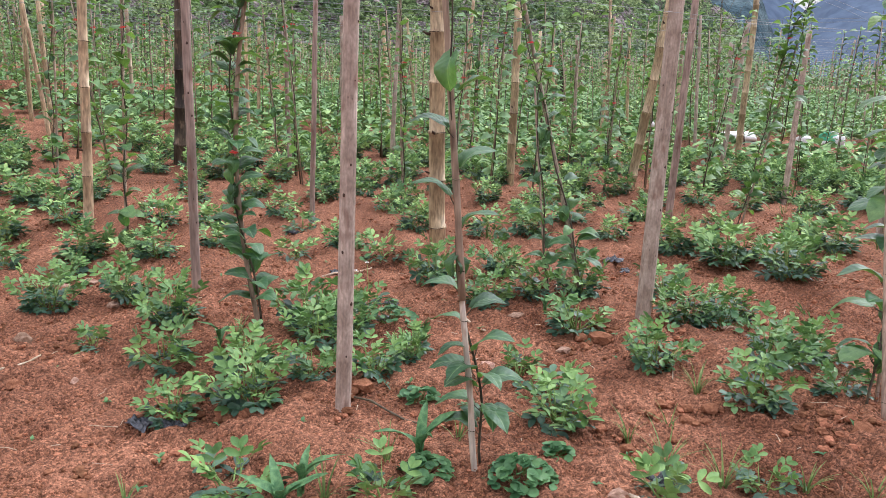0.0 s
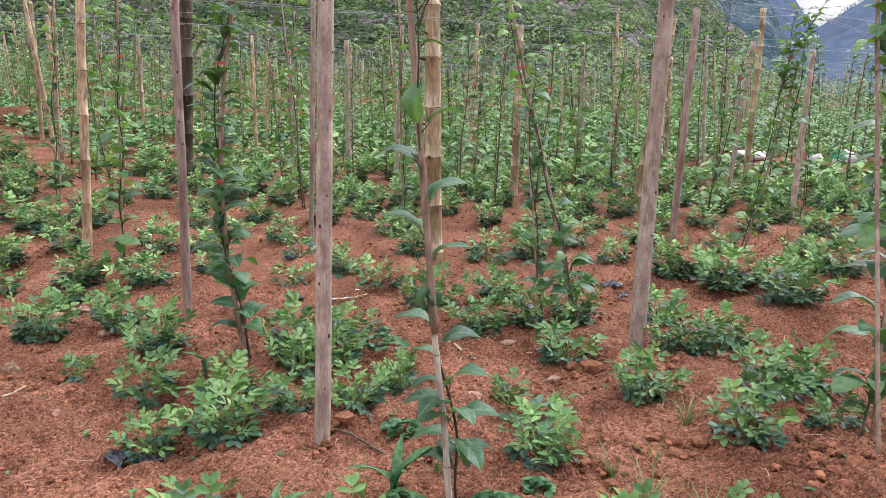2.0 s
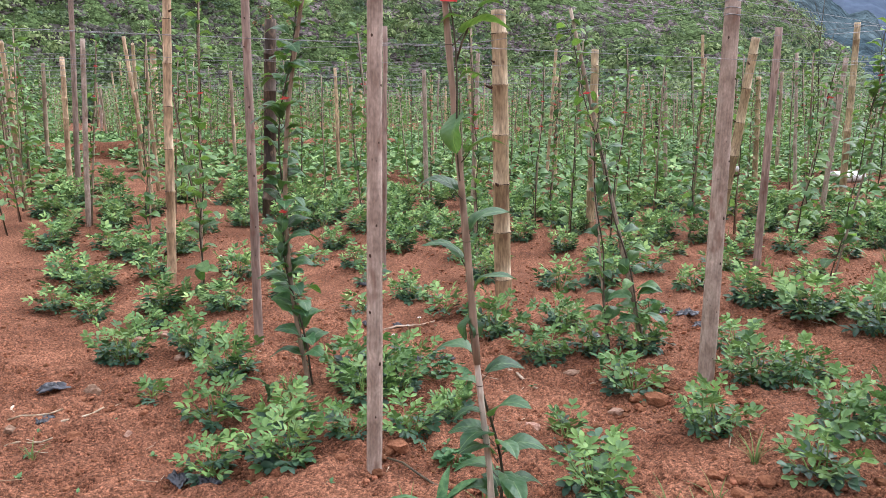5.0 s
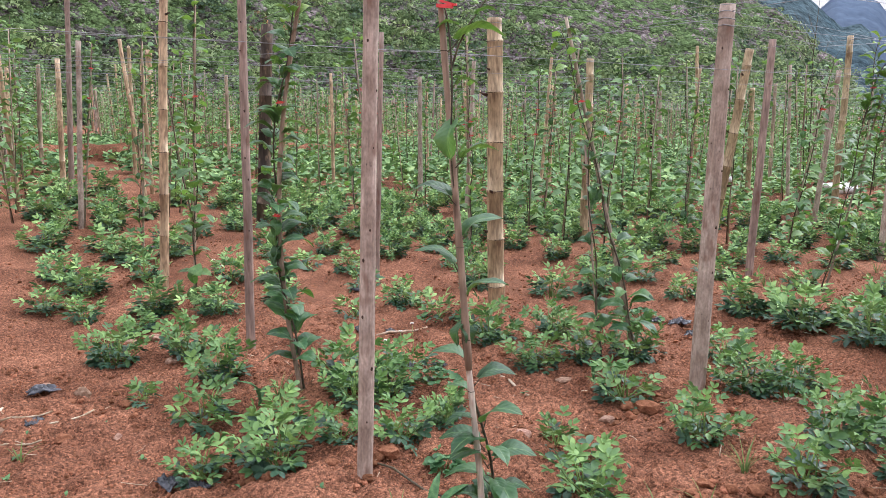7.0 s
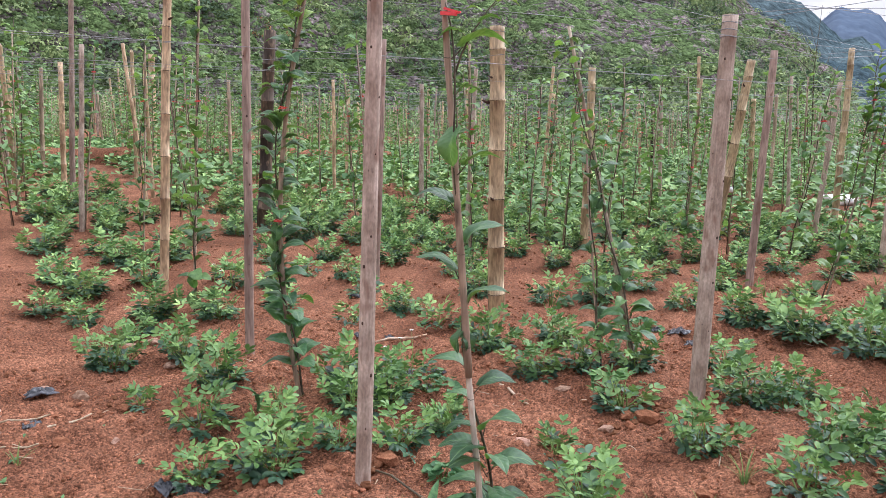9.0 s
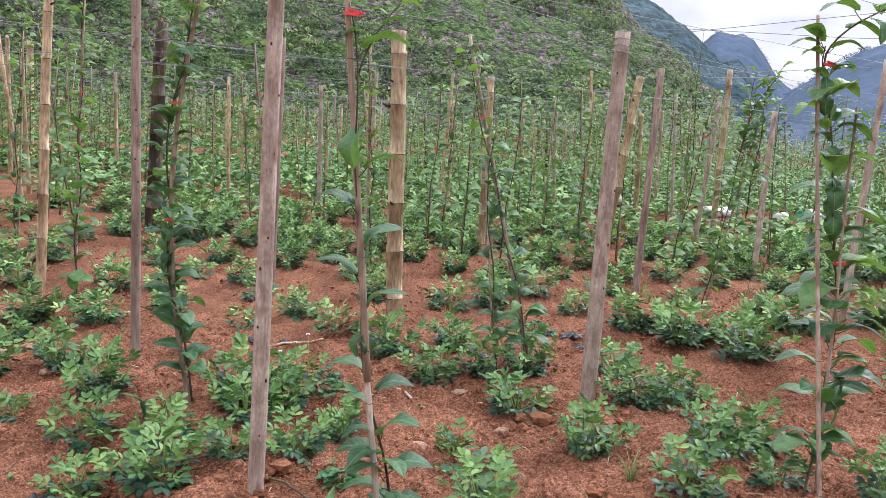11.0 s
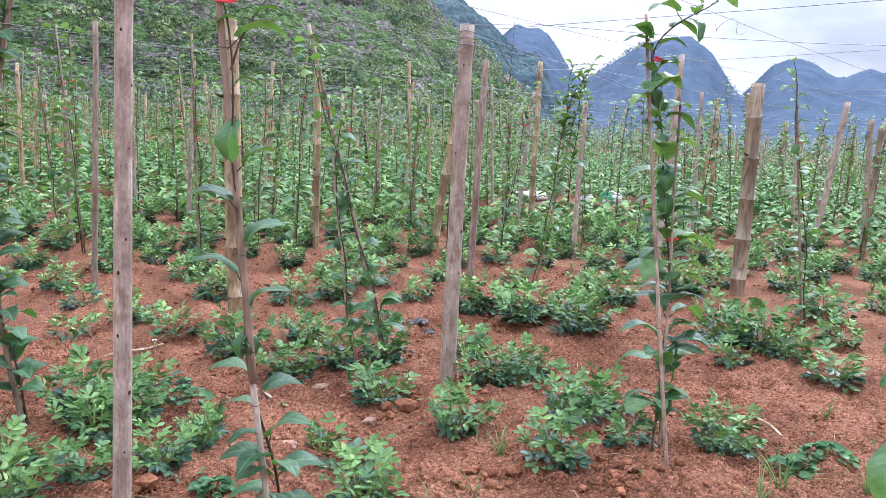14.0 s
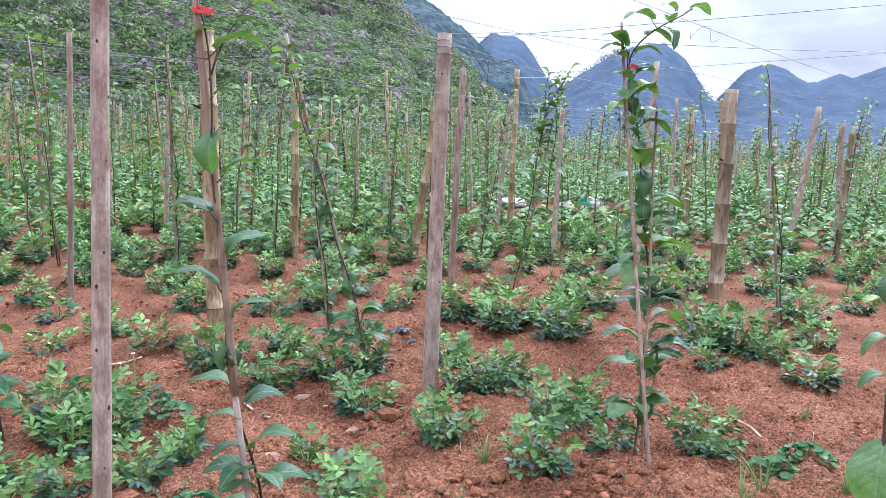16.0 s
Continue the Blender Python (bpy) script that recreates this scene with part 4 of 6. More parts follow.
# the vine in front, leaf by leaf
stake(0.315, 2.141, -0.085, 0.70, 0.0115, m=PALE_STAKE, label="bleached lower length of a bamboo stake beside a vine")
stake(0.237, 2.132, -0.100, 1.88, 0.0115, m=BROWN_STAKE, low=0.64, label="brown upper length of a bamboo stake tied beside a vine")
vine(0.270, 2.136, [(0.055, 0.02, 0), (0.04, 0.025, 0.25), (-0.015, 0.02, 0.55), (-0.06, 0.005, 0.85), (-0.075, -0.015, 1.15), (-0.085, -0.017, 1.5), (-0.125, -0.012, 1.84)],
     leaves=[(1.67, 5, 0.17, 14, ""), (1.475, 236, 0.145, -70, "hang"), (1.31, 8, 0.14, 20, ""), (1.19, 172, 0.145, 22, ""), (1.055, 12, 0.16, 32, ""), (0.965, 176, 0.15, 32, ""),
             (0.86, -6, 0.155, 26, ""), (0.81, 228, 0.095, -62, "hang"), (0.8, 318, 0.08, -60, "hang"), (0.65, 178, 0.135, 12, ""), (0.575, 4, 0.135, 24, ""), (0.53, 168, 0.115, 12, ""), (0.44, 186, 0.11, 8, ""),
             (0.41, -35, 0.17, 40, ""), (0.34, 172, 0.155, 15, ""), (0.29, -12, 0.155, 22, ""), (0.22, 184, 0.145, 15, ""), (0.17, 20, 0.14, 10, ""), (0.12, 160, 0.135, 15, ""),
             (0.35, 235, 0.15, 20, ""), (0.2, -60, 0.15, 10, ""), (0.28, 215, 0.155, 30, ""), (0.33, 300, 0.12, 15, ""), (0.24, 285, 0.12, -10, ""), (0.16, 120, 0.12, 15, "")],
     clips=(1.805,), seed=5, r=0.0046, grip=1.5, label="climbing vine with large glossy leaves tied to a stake")
vine(0.175, 2.116, [(0, 0, 1.66), (0.05, 0.01, 1.75), (0.13, 0.02, 1.85)], leaves=[(1.765, -10, 0.085, 10, ""), (1.83, 5, 0.08, 10, "young"), (1.8, 160, 0.06, 30, "young"), (1.555, 10, 0.085, 15, ""), (1.735, 178, 0.085, 5, "")],
     seed=6, r=0.003, label="side shoot of a climbing vine with young leaves")

# the vine row beside it
stake(-0.728, 3.532, 0.060, 2.20, 0.0120, bow=-0.14, m=BROWN_STAKE, label="dark leaning bamboo stake beside a vine")
vine(-0.738, 3.532, [(0.02, 0, 0), (-0.06, 0, 0.4), (-0.12, 0, 0.85), (-0.125, 0, 1.2), (-0.08, 0, 1.6), (0.05, 0, 2.2)], auto=78, size=0.138, clips=(1.56, 0.98), seed=11)
stake(-2.115, 5.283, 0.139, 2.38, 0.0099)
vine(-2.104, 5.272, [(0, 0, 0), (0.06, 0, 1.0), (0.12, 0, 2.36)], auto=45, size=0.138, clips=(1.62,), seed=12)
stake(-3.333, 6.866, 0.136, 2.13, 0.0097)
vine(-3.336, 6.862, [(0, 0, 0), (0.0291, 0, 0.97), (0.136, 0, 2.21)], auto=42, size=0.127, clips=(1.6,), seed=13)
stake(-4.889, 8.431, 0.288, 2.21, 0.0115)
vine(-4.889, 8.422, [(0, 0, 0), (0.115, 0, 0.961), (0.308, 0, 2.29)], auto=42, size=0.127, clips=(1.55, 1.9), seed=14)
stake(0.943, 4.324, -0.121, 1.31, 0.0080, back=0.2)
vine(0.943, 4.315, [(0, 0, 0), (-0.05, 0.1, 0.6), (-0.11, 0.2, 1.28), (-0.06, 0.22, 1.5)], auto=24, size=0.122, seed=15, first=0.1)
stake(1.173, 4.215, -0.462, 2.13, 0.0135, back=0.65)
vine(1.162, 4.204, [(0, 0, 0), (-0.11, 0.15, 0.5), (-0.25, 0.33, 1.1), (-0.36, 0.46, 1.55), (-0.49, 0.6, 2.05)], auto=39, size=0.133, clips=(1.58,), seed=16, bare=((0.72, 0.95),))
stake(3.190, 6.676, 0.377, 1.78, 0.0094)
vine(3.189, 6.664, [(0, 0, 0), (0.105, 0, 0.629), (0.21, 0, 1.31), (0.272, 0, 1.83), (0.314, 0, 2.25)], auto=51, size=0.148, clips=(1.83,), seed=17)
vine(3.542, 6.689, [(0, 0, 0.939), (0.0522, 0, 1.57), (0.104, 0, 2.19)], auto=30, size=0.148, seed=18, first=1.1, clips=(1.45,), label="leafy side shoot of a vine on a pole")
vine(3.428, 6.692, [(0, 0, 1.57), (0.126, 0, 1.99), (0.314, 0, 2.3)], auto=21, size=0.138, seed=38, first=1.55, label="leafy side shoot of a vine on a pole")
# the tall vine with the arching shoot
stake(2.079, 2.539, -0.030, 2.03, 0.0085, back=0.42)
stake(2.170, 2.760, 0.060, 1.66, 0.0068, back=0.14)
vine(2.058, 2.657, [(0, 0, 0), (0.13, 0.17, 0.35), (0.19, 0.22, 0.65), (0.14, 0.24, 1.15), (0.06, 0.25, 1.6), (0.02, 0.26, 1.9)], auto=54, size=0.155, spread_deg=48, clips=(1.82, 0.98), seed=19, grip=1.4,
     leaves=[(1.7, 235, 0.11, -60, "hang"), (1.68, 300, 0.09, -60, "hang"), (1.27, 230, 0.10, -55, "hang"), (0.1, 200, 0.09, 25, ""), (0.13, -20, 0.1, 20, ""), (0.17, 165, 0.09, 30, ""), (0.2, 250, 0.09, 15, ""), (0.23, 20, 0.09, 25, ""), (1.55, 5, 0.13, 25, ""), (1.38, -5, 0.135, 15, ""), (1.88, 190, 0.125, 25, ""), (1.93, 170, 0.07, 40, "young"), (1.78, 0, 0.085, 10, "young")])
vine(2.080, 2.920, [(0, 0, 1.84), (0.035, 0, 1.93), (0.1, -0.01, 2.0), (0.2, -0.02, 2.06), (0.32, -0.02, 2.12)], leaves=[(1.955, 5, 0.12, 10, ""), (2.02, 178, 0.13, 15, ""), (2.04, -60, 0.11, -50, "hang"), (2.06, 60, 0.085, 10, ""), (2.1, 0, 0.10, 0, ""), (2.08, 190, 0.08, 30, "young")],
     seed=20, r=0.0045, label="arching shoot of a climbing vine against the sky")
stake(4.793, 4.717, -0.316, 2.05, 0.0105)
vine(4.785, 4.710, [(0, 0, 0), (-0.0527, 0, 0.737), (-0.232, 0, 1.47), (-0.348, 0, 2.16)], auto=33, size=0.127, clips=(1.53, 1.12), seed=21)
stake(8.200, 10.115, -0.202, 2.12, 0.0121)
vine(8.190, 10.096, [(0, 0, 0), (-0.1, 0, 1.0), (-0.32, 0, 2.5)], auto=36, size=0.138, clips=(1.6,), seed=22)
stake(-0.050, 7.455, -0.051, 2.35, 0.0143)
vine(-0.059, 7.420, [(0, 0, 0), (0.0204, 0, 1.02), (-0.0511, 0, 2.35)], auto=42, size=0.127, clips=(1.5, 1.36), seed=23)
stake(2.406, 8.772, 0.093, 1.96, 0.0113)
vine(2.407, 8.765, [(0, 0, 0), (0.0309, 0, 1.03), (0.103, 0, 2.01)], auto=42, size=0.138, clips=(1.08,), seed=24)
stake(3.946, 9.414, -0.021, 2.18, 0.0124)
vine(3.946, 9.404, [(0, 0, 0), (0.0207, 0, 1.04), (-0.0207, 0, 2.18)], auto=42, size=0.138, clips=(1.0, 1.4), seed=25)
stake(0.789, 9.693, 0.133, 2.14, 0.0123)
vine(0.789, 9.683, [(0, 0, 0), (0.0613, 0, 1.02), (0.133, 0, 2.14)], auto=39, size=0.138, clips=(1.15,), seed=26)
stake(-1.753, 9.833, -0.168, 2.07, 0.0119)
vine(-1.753, 9.820, [(0, 0, 0), (-0.08, 0, 1.0), (-0.17, 0, 2.1)], auto=42, size=0.138, clips=(1.5,), seed=27)
vine(0.615, 10.178, [(0, 0, 0), (-0.0306, 0, 0.715), (-0.0613, 0, 1.38)], auto=30, size=0.138, clips=(0.95, 0.4), seed=28)
vine(5.623, 7.671, [(0, 0, 0), (-0.03, 0, 0.7), (-0.09, 0, 1.6)], auto=33, size=0.138, clips=(1.2,), seed=29)
# the vine close beside the path at the end
stake(1.315, 0.692, -0.020, 1.72, 0.0091)
vine(1.228, 0.666, [(0, 0, 0), (0.0, 0, 0.5), (-0.02, 0, 1.0), (-0.01, 0, 1.6)], leaves=[(0.965, 215, 0.13, -50, "light"), (1.07, 150, 0.05, -30, ""), (1.13, 172, 0.055, -20, ""), (1.18, 150, 0.05, 10, "young"), (1.24, 190, 0.06, -50, "")], seed=30)

# ---------------------------------------------------------------- peanut plants, one by one near the path
NUT_MASTERS, NUT_MID = {}, {}
NUTS = []


def peanut(x, y, wide):
    """A plant of that width: leaf by leaf near the path, simpler further off; each takes its shape from one of a few."""
    rnd = random.Random(int(abs(x * 913 + y * 377) * 10))
    size = 0 if wide < 0.215 else 1 if wide < 0.34 else 2
    own, stems = NUT_CLASS[size]
    s = 1.14 * wide / own
    m = Matrix.Translation((x, y, at_ground(x, y) - 0.006)) @ Matrix.Rotation(rnd.uniform(0, 6.28), 4, "Z") @ Matrix.Diagonal((s, s, s * rnd.uniform(0.74, 0.98), 1))
    k = len(NUTS)
    NUTS.append((x, y))
    if y < 4.9 and x < 4.2:
        key = (size, k % 3)
        if key not in NUT_MASTERS:
            NUT_MASTERS[key] = near_peanut(700 + 10 * size + k % 3, own, stems)
            NUT_MASTERS[key].matrix_basis = m
        else:
            copy_thing(NUT_MASTERS[key], Matrix()).matrix_basis = m
        return
    key = (size, k % 4)
    if key not in NUT_MID:
        NUT_MID[key] = mid_peanut(740 + 10 * size + k % 4, own, stems)
    root = thing("peanut_plant", m, "bushy green peanut plant growing in red soil", "plant", "peanut plants")
    part("stem", NUT_MID[key][0], root), part("foliage", NUT_MID[key][1], root)


for x, y, w in ((-0.94, 2.63, 0.24), (-0.62, 2.68, 0.37), (-0.71, 3.06, 0.29), (-1.13, 3.16, 0.3), (-1.27, 3.74, 0.38), (-1.7, 4.21, 0.37), (-2.13, 4.12, 0.38), (-2.3, 4.74, 0.27), (-1.62, 3.49, 0.15), (-0.4, 2.93, 0.23), (-0.5, 3.72, 0.46), (0.21, 4.76, 0.4), (0.54, 4.21, 0.37), (0.82, 4.3, 0.29), (0.69, 4.77, 0.34), (0.98, 3.66, 0.32), (1.15, 4.29, 0.38), (1.27, 3.15, 0.34), (1.66, 3.79, 0.36), (1.98, 3.96, 0.36), (1.76, 4.46, 0.33), (1.83, 3.08, 0.37), (1.59, 2.71, 0.32), (2.07, 3.18, 0.34), (2.51, 5.23, 0.5), (2.82, 4.88, 0.49), (2.24, 5.66, 0.46), (2.3, 6.78, 0.39), (0.06, 3.25, 0.22), (0.69, 2.59, 0.31), (0.73, 2.89, 0.2)):
    peanut(x, y, w)
for x, y, w in ((0.6, 3.13, 0.17), (-6.7, 10.66, 0.44), (-5.59, 8.65, 0.5), (-4.58, 7.19, 0.48), (-3.7, 6.06, 0.43), (-3.31, 5.79, 0.41), (-2.9, 5.06, 0.3), (-3.34, 6.67, 0.33), (-2.36, 5.14, 0.4), (-3.02, 6.92, 0.37), (-2.13, 6.12, 0.33), (-3.91, 10.48, 0.44), (-3.01, 8.64, 0.36), (-4.49, 10.22, 0.35), (-4.98, 9.31, 0.46), (-1.48, 5.53, 0.28), (-1.83, 5.06, 0.36), (-2.54, 9.9, 0.48), (-1.62, 7.64, 0.34), (-1.2, 6.82, 0.28), (-1.51, 8.44, 0.41), (-1.68, 7.06, 0.2), (-0.95, 8.12, 0.39), (-0.5, 5.72, 0.35), (-2.25, 10.89, 0.39), (-0.63, 9.47, 0.34), (-0.87, 9.86, 0.35), (0.41, 8.42, 0.37), (0.73, 6.28, 0.33), (0.86, 7.75, 0.34)):
    peanut(x, y, w)
for x, y, w in ((1.1, 8.85, 0.35), (1.46, 7.4, 0.33), (1.59, 6.75, 0.33), (2.12, 9.3, 0.33), (1.85, 6.16, 0.26), (3.26, 7.88, 0.33), (3.8, 8.98, 0.45), (3.72, 7.67, 0.3), (3.05, 6.77, 0.29), (2.92, 5.21, 0.38), (-6.01, 10.85, 0.49), (-4.3, 8.89, 0.35), (-3.25, 8.02, 0.28), (-2.15, 7.31, 0.25), (-1.49, 9.61, 0.35), (2.01, 7.66, 0.22), (2.77, 7.9, 0.33), (3.48, 9.43, 0.39), (4.71, 10.27, 0.43), (4.84, 9.42, 0.41), (-0.55, 2.03, 0.21), (-0.02, 1.92, 0.2), (0.94, 1.95, 0.21), (1.35, 2.1, 0.14), (1.23, 7.13, 0.34), (3.76, 9.89, 0.41), (3.73, 5.94, 0.5), (4.48, 5.95, 0.44), (6.02, 6.3, 0.41), (5.18, 4.92, 0.44)):
    peanut(x, y, w)
for x, y, w in ((6.56, 6.51, 0.43), (7.7, 7.33, 0.45), (7.69, 6.73, 0.39), (2, 2.77, 0.22), (2.46, 2.68, 0.35), (3.75, 4.43, 0.5), (3.97, 4.25, 0.5), (3.94, 3.91, 0.33), (3.46, 3.9, 0.23), (3.82, 3.37, 0.33), (4.73, 4.29, 0.28), (6.01, 7.71, 0.45), (5.17, 7.91, 0.5), (4.47, 7.63, 0.41), (6.85, 7.9, 0.44), (9.9, 9.05, 0.5), (7.8, 8.49, 0.44), (6.22, 8.76, 0.41), (8.34, 8.54, 0.46), (3.71, 6.47, 0.35), (5.96, 7.1, 0.32), (3.03, 8.47, 0.35)):
    peanut(x, y, w)

peanut(-0.11, 2.98, 0.26)
for x, y, w in ((-0.28, 4.26, 0.2), (0.06, 3.25, 0.24), (-0.43, 3.4, 0.3), (-0.3, 3.62, 0.34)):
    peanut(x, y, w)
for x, y, w in ((-2.97, 6.22, 0.3), (-0.87, 7.43, 0.38), (-1.75, 6.25, 0.29), (-2.34, 7.84, 0.32), (-3.3, 5.22, 0.28), (-4.03, 7.38, 0.33), (-3.38, 7.59, 0.3), (-0.51, 7.95, 0.29), (-0.94, 6.29, 0.19), (-0.84, 5.38, 0.2), (-0.18, 5.34, 0.2), (-3.66, 6.95, 0.34), (-0.18, 7.17, 0.31), (0.45, 8.96, 0.25)):
    peanut(x, y, w)

# ---------------------------------------------------------------- the rows of the field
ROW = Vector((-0.515, 0.857))        # the way the rows run
STEP = Vector((0.857, 0.515))        # from row to row
ORIGIN = Vector((-0.22, 2.62))
rng = random.Random(42)


def clear_of(x, y, others, gap):
    return all((x - a) ** 2 + (y - b) ** 2 > gap * gap for a, b in others)


def seen_field(x, y, far):
    """Whether a place lies in the planted part of the field ahead."""
    return 1.0 < y < far and -0.95 * y - 3 < x < 1.25 * y + 4 and math.hypot(x, y) < far + 6


def lattice(along_step, row_gap, jitter, far, offset=0.0):
    for k in range(-26, 44):
        for j in range(-40, 60):
            p = ORIGIN + STEP * (k * row_gap + offset + rng.uniform(-jitter, jitter)) + ROW * (j * along_step + rng.uniform(-jitter, jitter))
            if seen_field(p.x, p.y, far):
                yield p.x, p.y


# poles of the middle distance: six built, the rest alike
pole_masters = []
for k, (kind, r, tall) in enumerate((("bamboo", 0.04, 2.2), ("wood", 0.034, 2.15), ("old", 0.045, 2.1), ("red", 0.03, 2.25), ("bamboo", 0.032, 2.35), ("wood", 0.042, 2.05), ("dark", 0.04, 2.1))):
    pole_masters.append((mesh_of("trellis_post", *pole_shape(tall, r, "wood" if kind in ("wood", "red") else "bamboo", 300 + k, 8), mats=[POLE_LOOK[kind][0]]), POLE_LOOK[kind][1]))
far_poles, count = [], 0
for x, y in sorted(lattice(2.05, 2.0, 0.3, 54), key=lambda p: math.hypot(*p)):
    if (y < 8.2 and -5.5 < x < 8.5) or not clear_of(x, y, POSTS, 0.9) or rng.random() < 0.38:
        continue
    if count < 280:
        me, label = pole_masters[rng.choice((0, 0, 1, 1, 2, 3, 4, 5)) if y < 17 or rng.random() < 0.92 else 6]
        ob = new("trellis_post", me)
        ob.matrix_basis = pose(x, y, at_ground(x, y), rng.uniform(-4, 4), rng.uniform(-4, 5), rng.uniform(0, 360)) @ Matrix.Diagonal((0.85, 0.85, rng.uniform(0.8, 1.1), 1))
        tagged(ob, label, "post", "trellis posts")
        count += 1
    else:
        far_poles.append((x, y, at_ground(x, y), rng.uniform(0, 6.28), rng.uniform(0.75, 1.1)))
if far_poles:
    part("distant_posts", spread("distant_posts", tube([(0, 0, 0), (0.02, 0, 1.0), (0.04, 0.03, 2.1)], [0.042, 0.038, 0.034], 6), far_poles, [OLD_BAMBOO]), kind="stuff", label="many pale bamboo and wooden posts across the far field")["category"] = "posts"


# vines of the middle distance
def vine_shape(seed, tall=2.0, leaves=48, fine=3):
    rnd = random.Random(seed)
    lean = rnd.uniform(-0.2, 0.2)
    bar = tube([(0, 0, 0), (lean * 0.5, 0.01, tall * 0.5), (lean, 0, tall)], [0.009, 0.008, 0.007], 5)
    stem = tube([(0.02, -0.01, 0)] + [(lean * t + 0.02 * math.sin(9 * t + seed), -0.012, tall * t) for t in (0.2, 0.4, 0.6, 0.8, 1.0, 1.07)], [0.007, 0.006, 0.006, 0.005, 0.005, 0.004, 0.003], 4)
    green = []
    for k in range(leaves):
        t = 0.06 + 0.98 * (k + rnd.random()) / leaves
        az = (0 if k % 2 else 180) + rnd.uniform(-75, 75)
        size = rnd.uniform(0.1, 0.165) * (1.1 - 0.3 * t)
        m = aim((lean * t + 0.03 * math.cos(radians(az)), 0.03 * math.sin(radians(az)), tall * t + 0.01), az, rnd.uniform(0, 35), rnd.uniform(-14, 34) * (1 if math.cos(radians(az)) > 0 else -1), size)
        green.append(moved(leaf_shape(width=0.72, droop=rnd.uniform(0.25, 0.5), fold=rnd.uniform(0.2, 0.5), nu=fine, nv=1, seed=k), m))
    return bar, stem, joined(green), [(lean * t, tall * t) for t in (rnd.uniform(0.68, 0.8), rnd.uniform(0.45, 0.65))]


vine_masters = []
for k in range(7):
    bar, stem, green, marks = vine_shape(900 + k, tall=1.85 + 0.07 * k)
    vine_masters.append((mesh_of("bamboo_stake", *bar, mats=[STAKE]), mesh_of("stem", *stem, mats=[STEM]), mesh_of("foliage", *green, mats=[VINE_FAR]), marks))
far_vines, count = [], 0
for x, y in sorted(lattice(0.74, 2.0, 0.14, 52, 0.12), key=lambda p: math.hypot(*p)):
    if (y < 7.6 and -5.0 < x < 7.0) or not clear_of(x, y, VINES, 0.5) or rng.random() < 0.08:
        continue
    if count < 240:
        bar, stem, green, marks = rng.choice(vine_masters)
        m = pose(x, y, at_ground(x, y), rng.uniform(-3, 3), rng.uniform(-3, 3), rng.choice((0, 180)) + rng.uniform(-30, 30)) @ Matrix.Scale(rng.uniform(0.9, 1.08), 4)
        tagged(part("bamboo_stake", bar, None, m), "thin bamboo stake beside a young vine", "stake", "vine stakes")
        root = thing("vine_plant", m, "young fruit vine with green leaves climbing a stake", "vine", "climbing vines")
        part("stem", stem, root)
        part("foliage", green, root)
        for dx, z in marks[: rng.choice((0, 1, 1, 2))]:
            part("plastic_clip", CLIP_MESH, root, Matrix.Translation((dx, -0.02, z)) @ Matrix.Scale(rng.uniform(1.0, 1.5), 4), "red plastic clip")
        count += 1
    else:
        far_vines.append((x, y, at_ground(x, y), rng.uniform(0, 6.28), rng.uniform(0.9, 1.08)))
for k in range(3):
    bar, stem, green, _ = vine_shape(950 + k, tall=1.9, leaves=28, fine=2)
    rows = far_vines[k::3]
    ob = part("distant_vine_stakes", spread("distant_vine_stakes", bar, rows, [STAKE]), kind="stuff", label="many thin bamboo stakes across the far field")
    ob["category"] = "stakes"
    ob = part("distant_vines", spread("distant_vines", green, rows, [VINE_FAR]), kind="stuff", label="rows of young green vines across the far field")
    ob["category"] = "vines"

# peanut plants of the middle and far distance
SACKS = ((6.98, 15.3), (6.6, 14.5), (8.1, 14.6), (7.7, 13.9), (8.8, 14.8), (8.3, 14.0), (7.3, 15.0))


def on_path(x, y):
    """The bare strip of soil that runs beside the rows."""
    d = (x + 2.9) * 0.84 + (y - 4.0) * 0.54
    furrow = (x + 2.69) * 0.823 + (y - 6.58) * 0.568
    return (-2.6 < d < 0.12 and y < 13) or (abs(furrow) < 0.42 and 6 < y < 17)


nut_mid = [mid_peanut(600 + k, *NUT_CLASS[1 + k % 2], 2) for k in range(6)]
far_nuts, count = [], 0
spots = [p for off in (-0.72, -0.24, 0.24, 0.72) for p in lattice(0.52, 2.0, 0.14, 60, off) if abs(off) > 0.5 or rng.random() < 0.55 or math.hypot(*p) > 16]
for x, y in sorted(spots, key=lambda p: math.hypot(*p)):
    if (y < 6.3 and -3.6 < x < 5.6) or not clear_of(x, y, NUTS, 0.46 if y < 9 else 0.42) or y < 3.2 or on_path(x, y) or not clear_of(x, y, SACKS, 1.0):
        continue
    if rng.random() < (0.3 if y < 8 else 0.08):
        continue
    if count < 140:
        stems, green = rng.choice(nut_mid)
        m = pose(x, y, at_ground(x, y), 0, 0, rng.uniform(0, 360)) @ Matrix.Scale(rng.uniform(0.95, 1.3), 4)
        root = thing("peanut_plant", m, "bushy green peanut plant growing in red soil", "plant", "peanut plants")
        part("stem", stems, root)
        part("foliage", green, root)
        count += 1
    else:
        far_nuts.append((x, y, at_ground(x, y), rng.uniform(0, 6.28), rng.uniform(0.4, 0.58)))
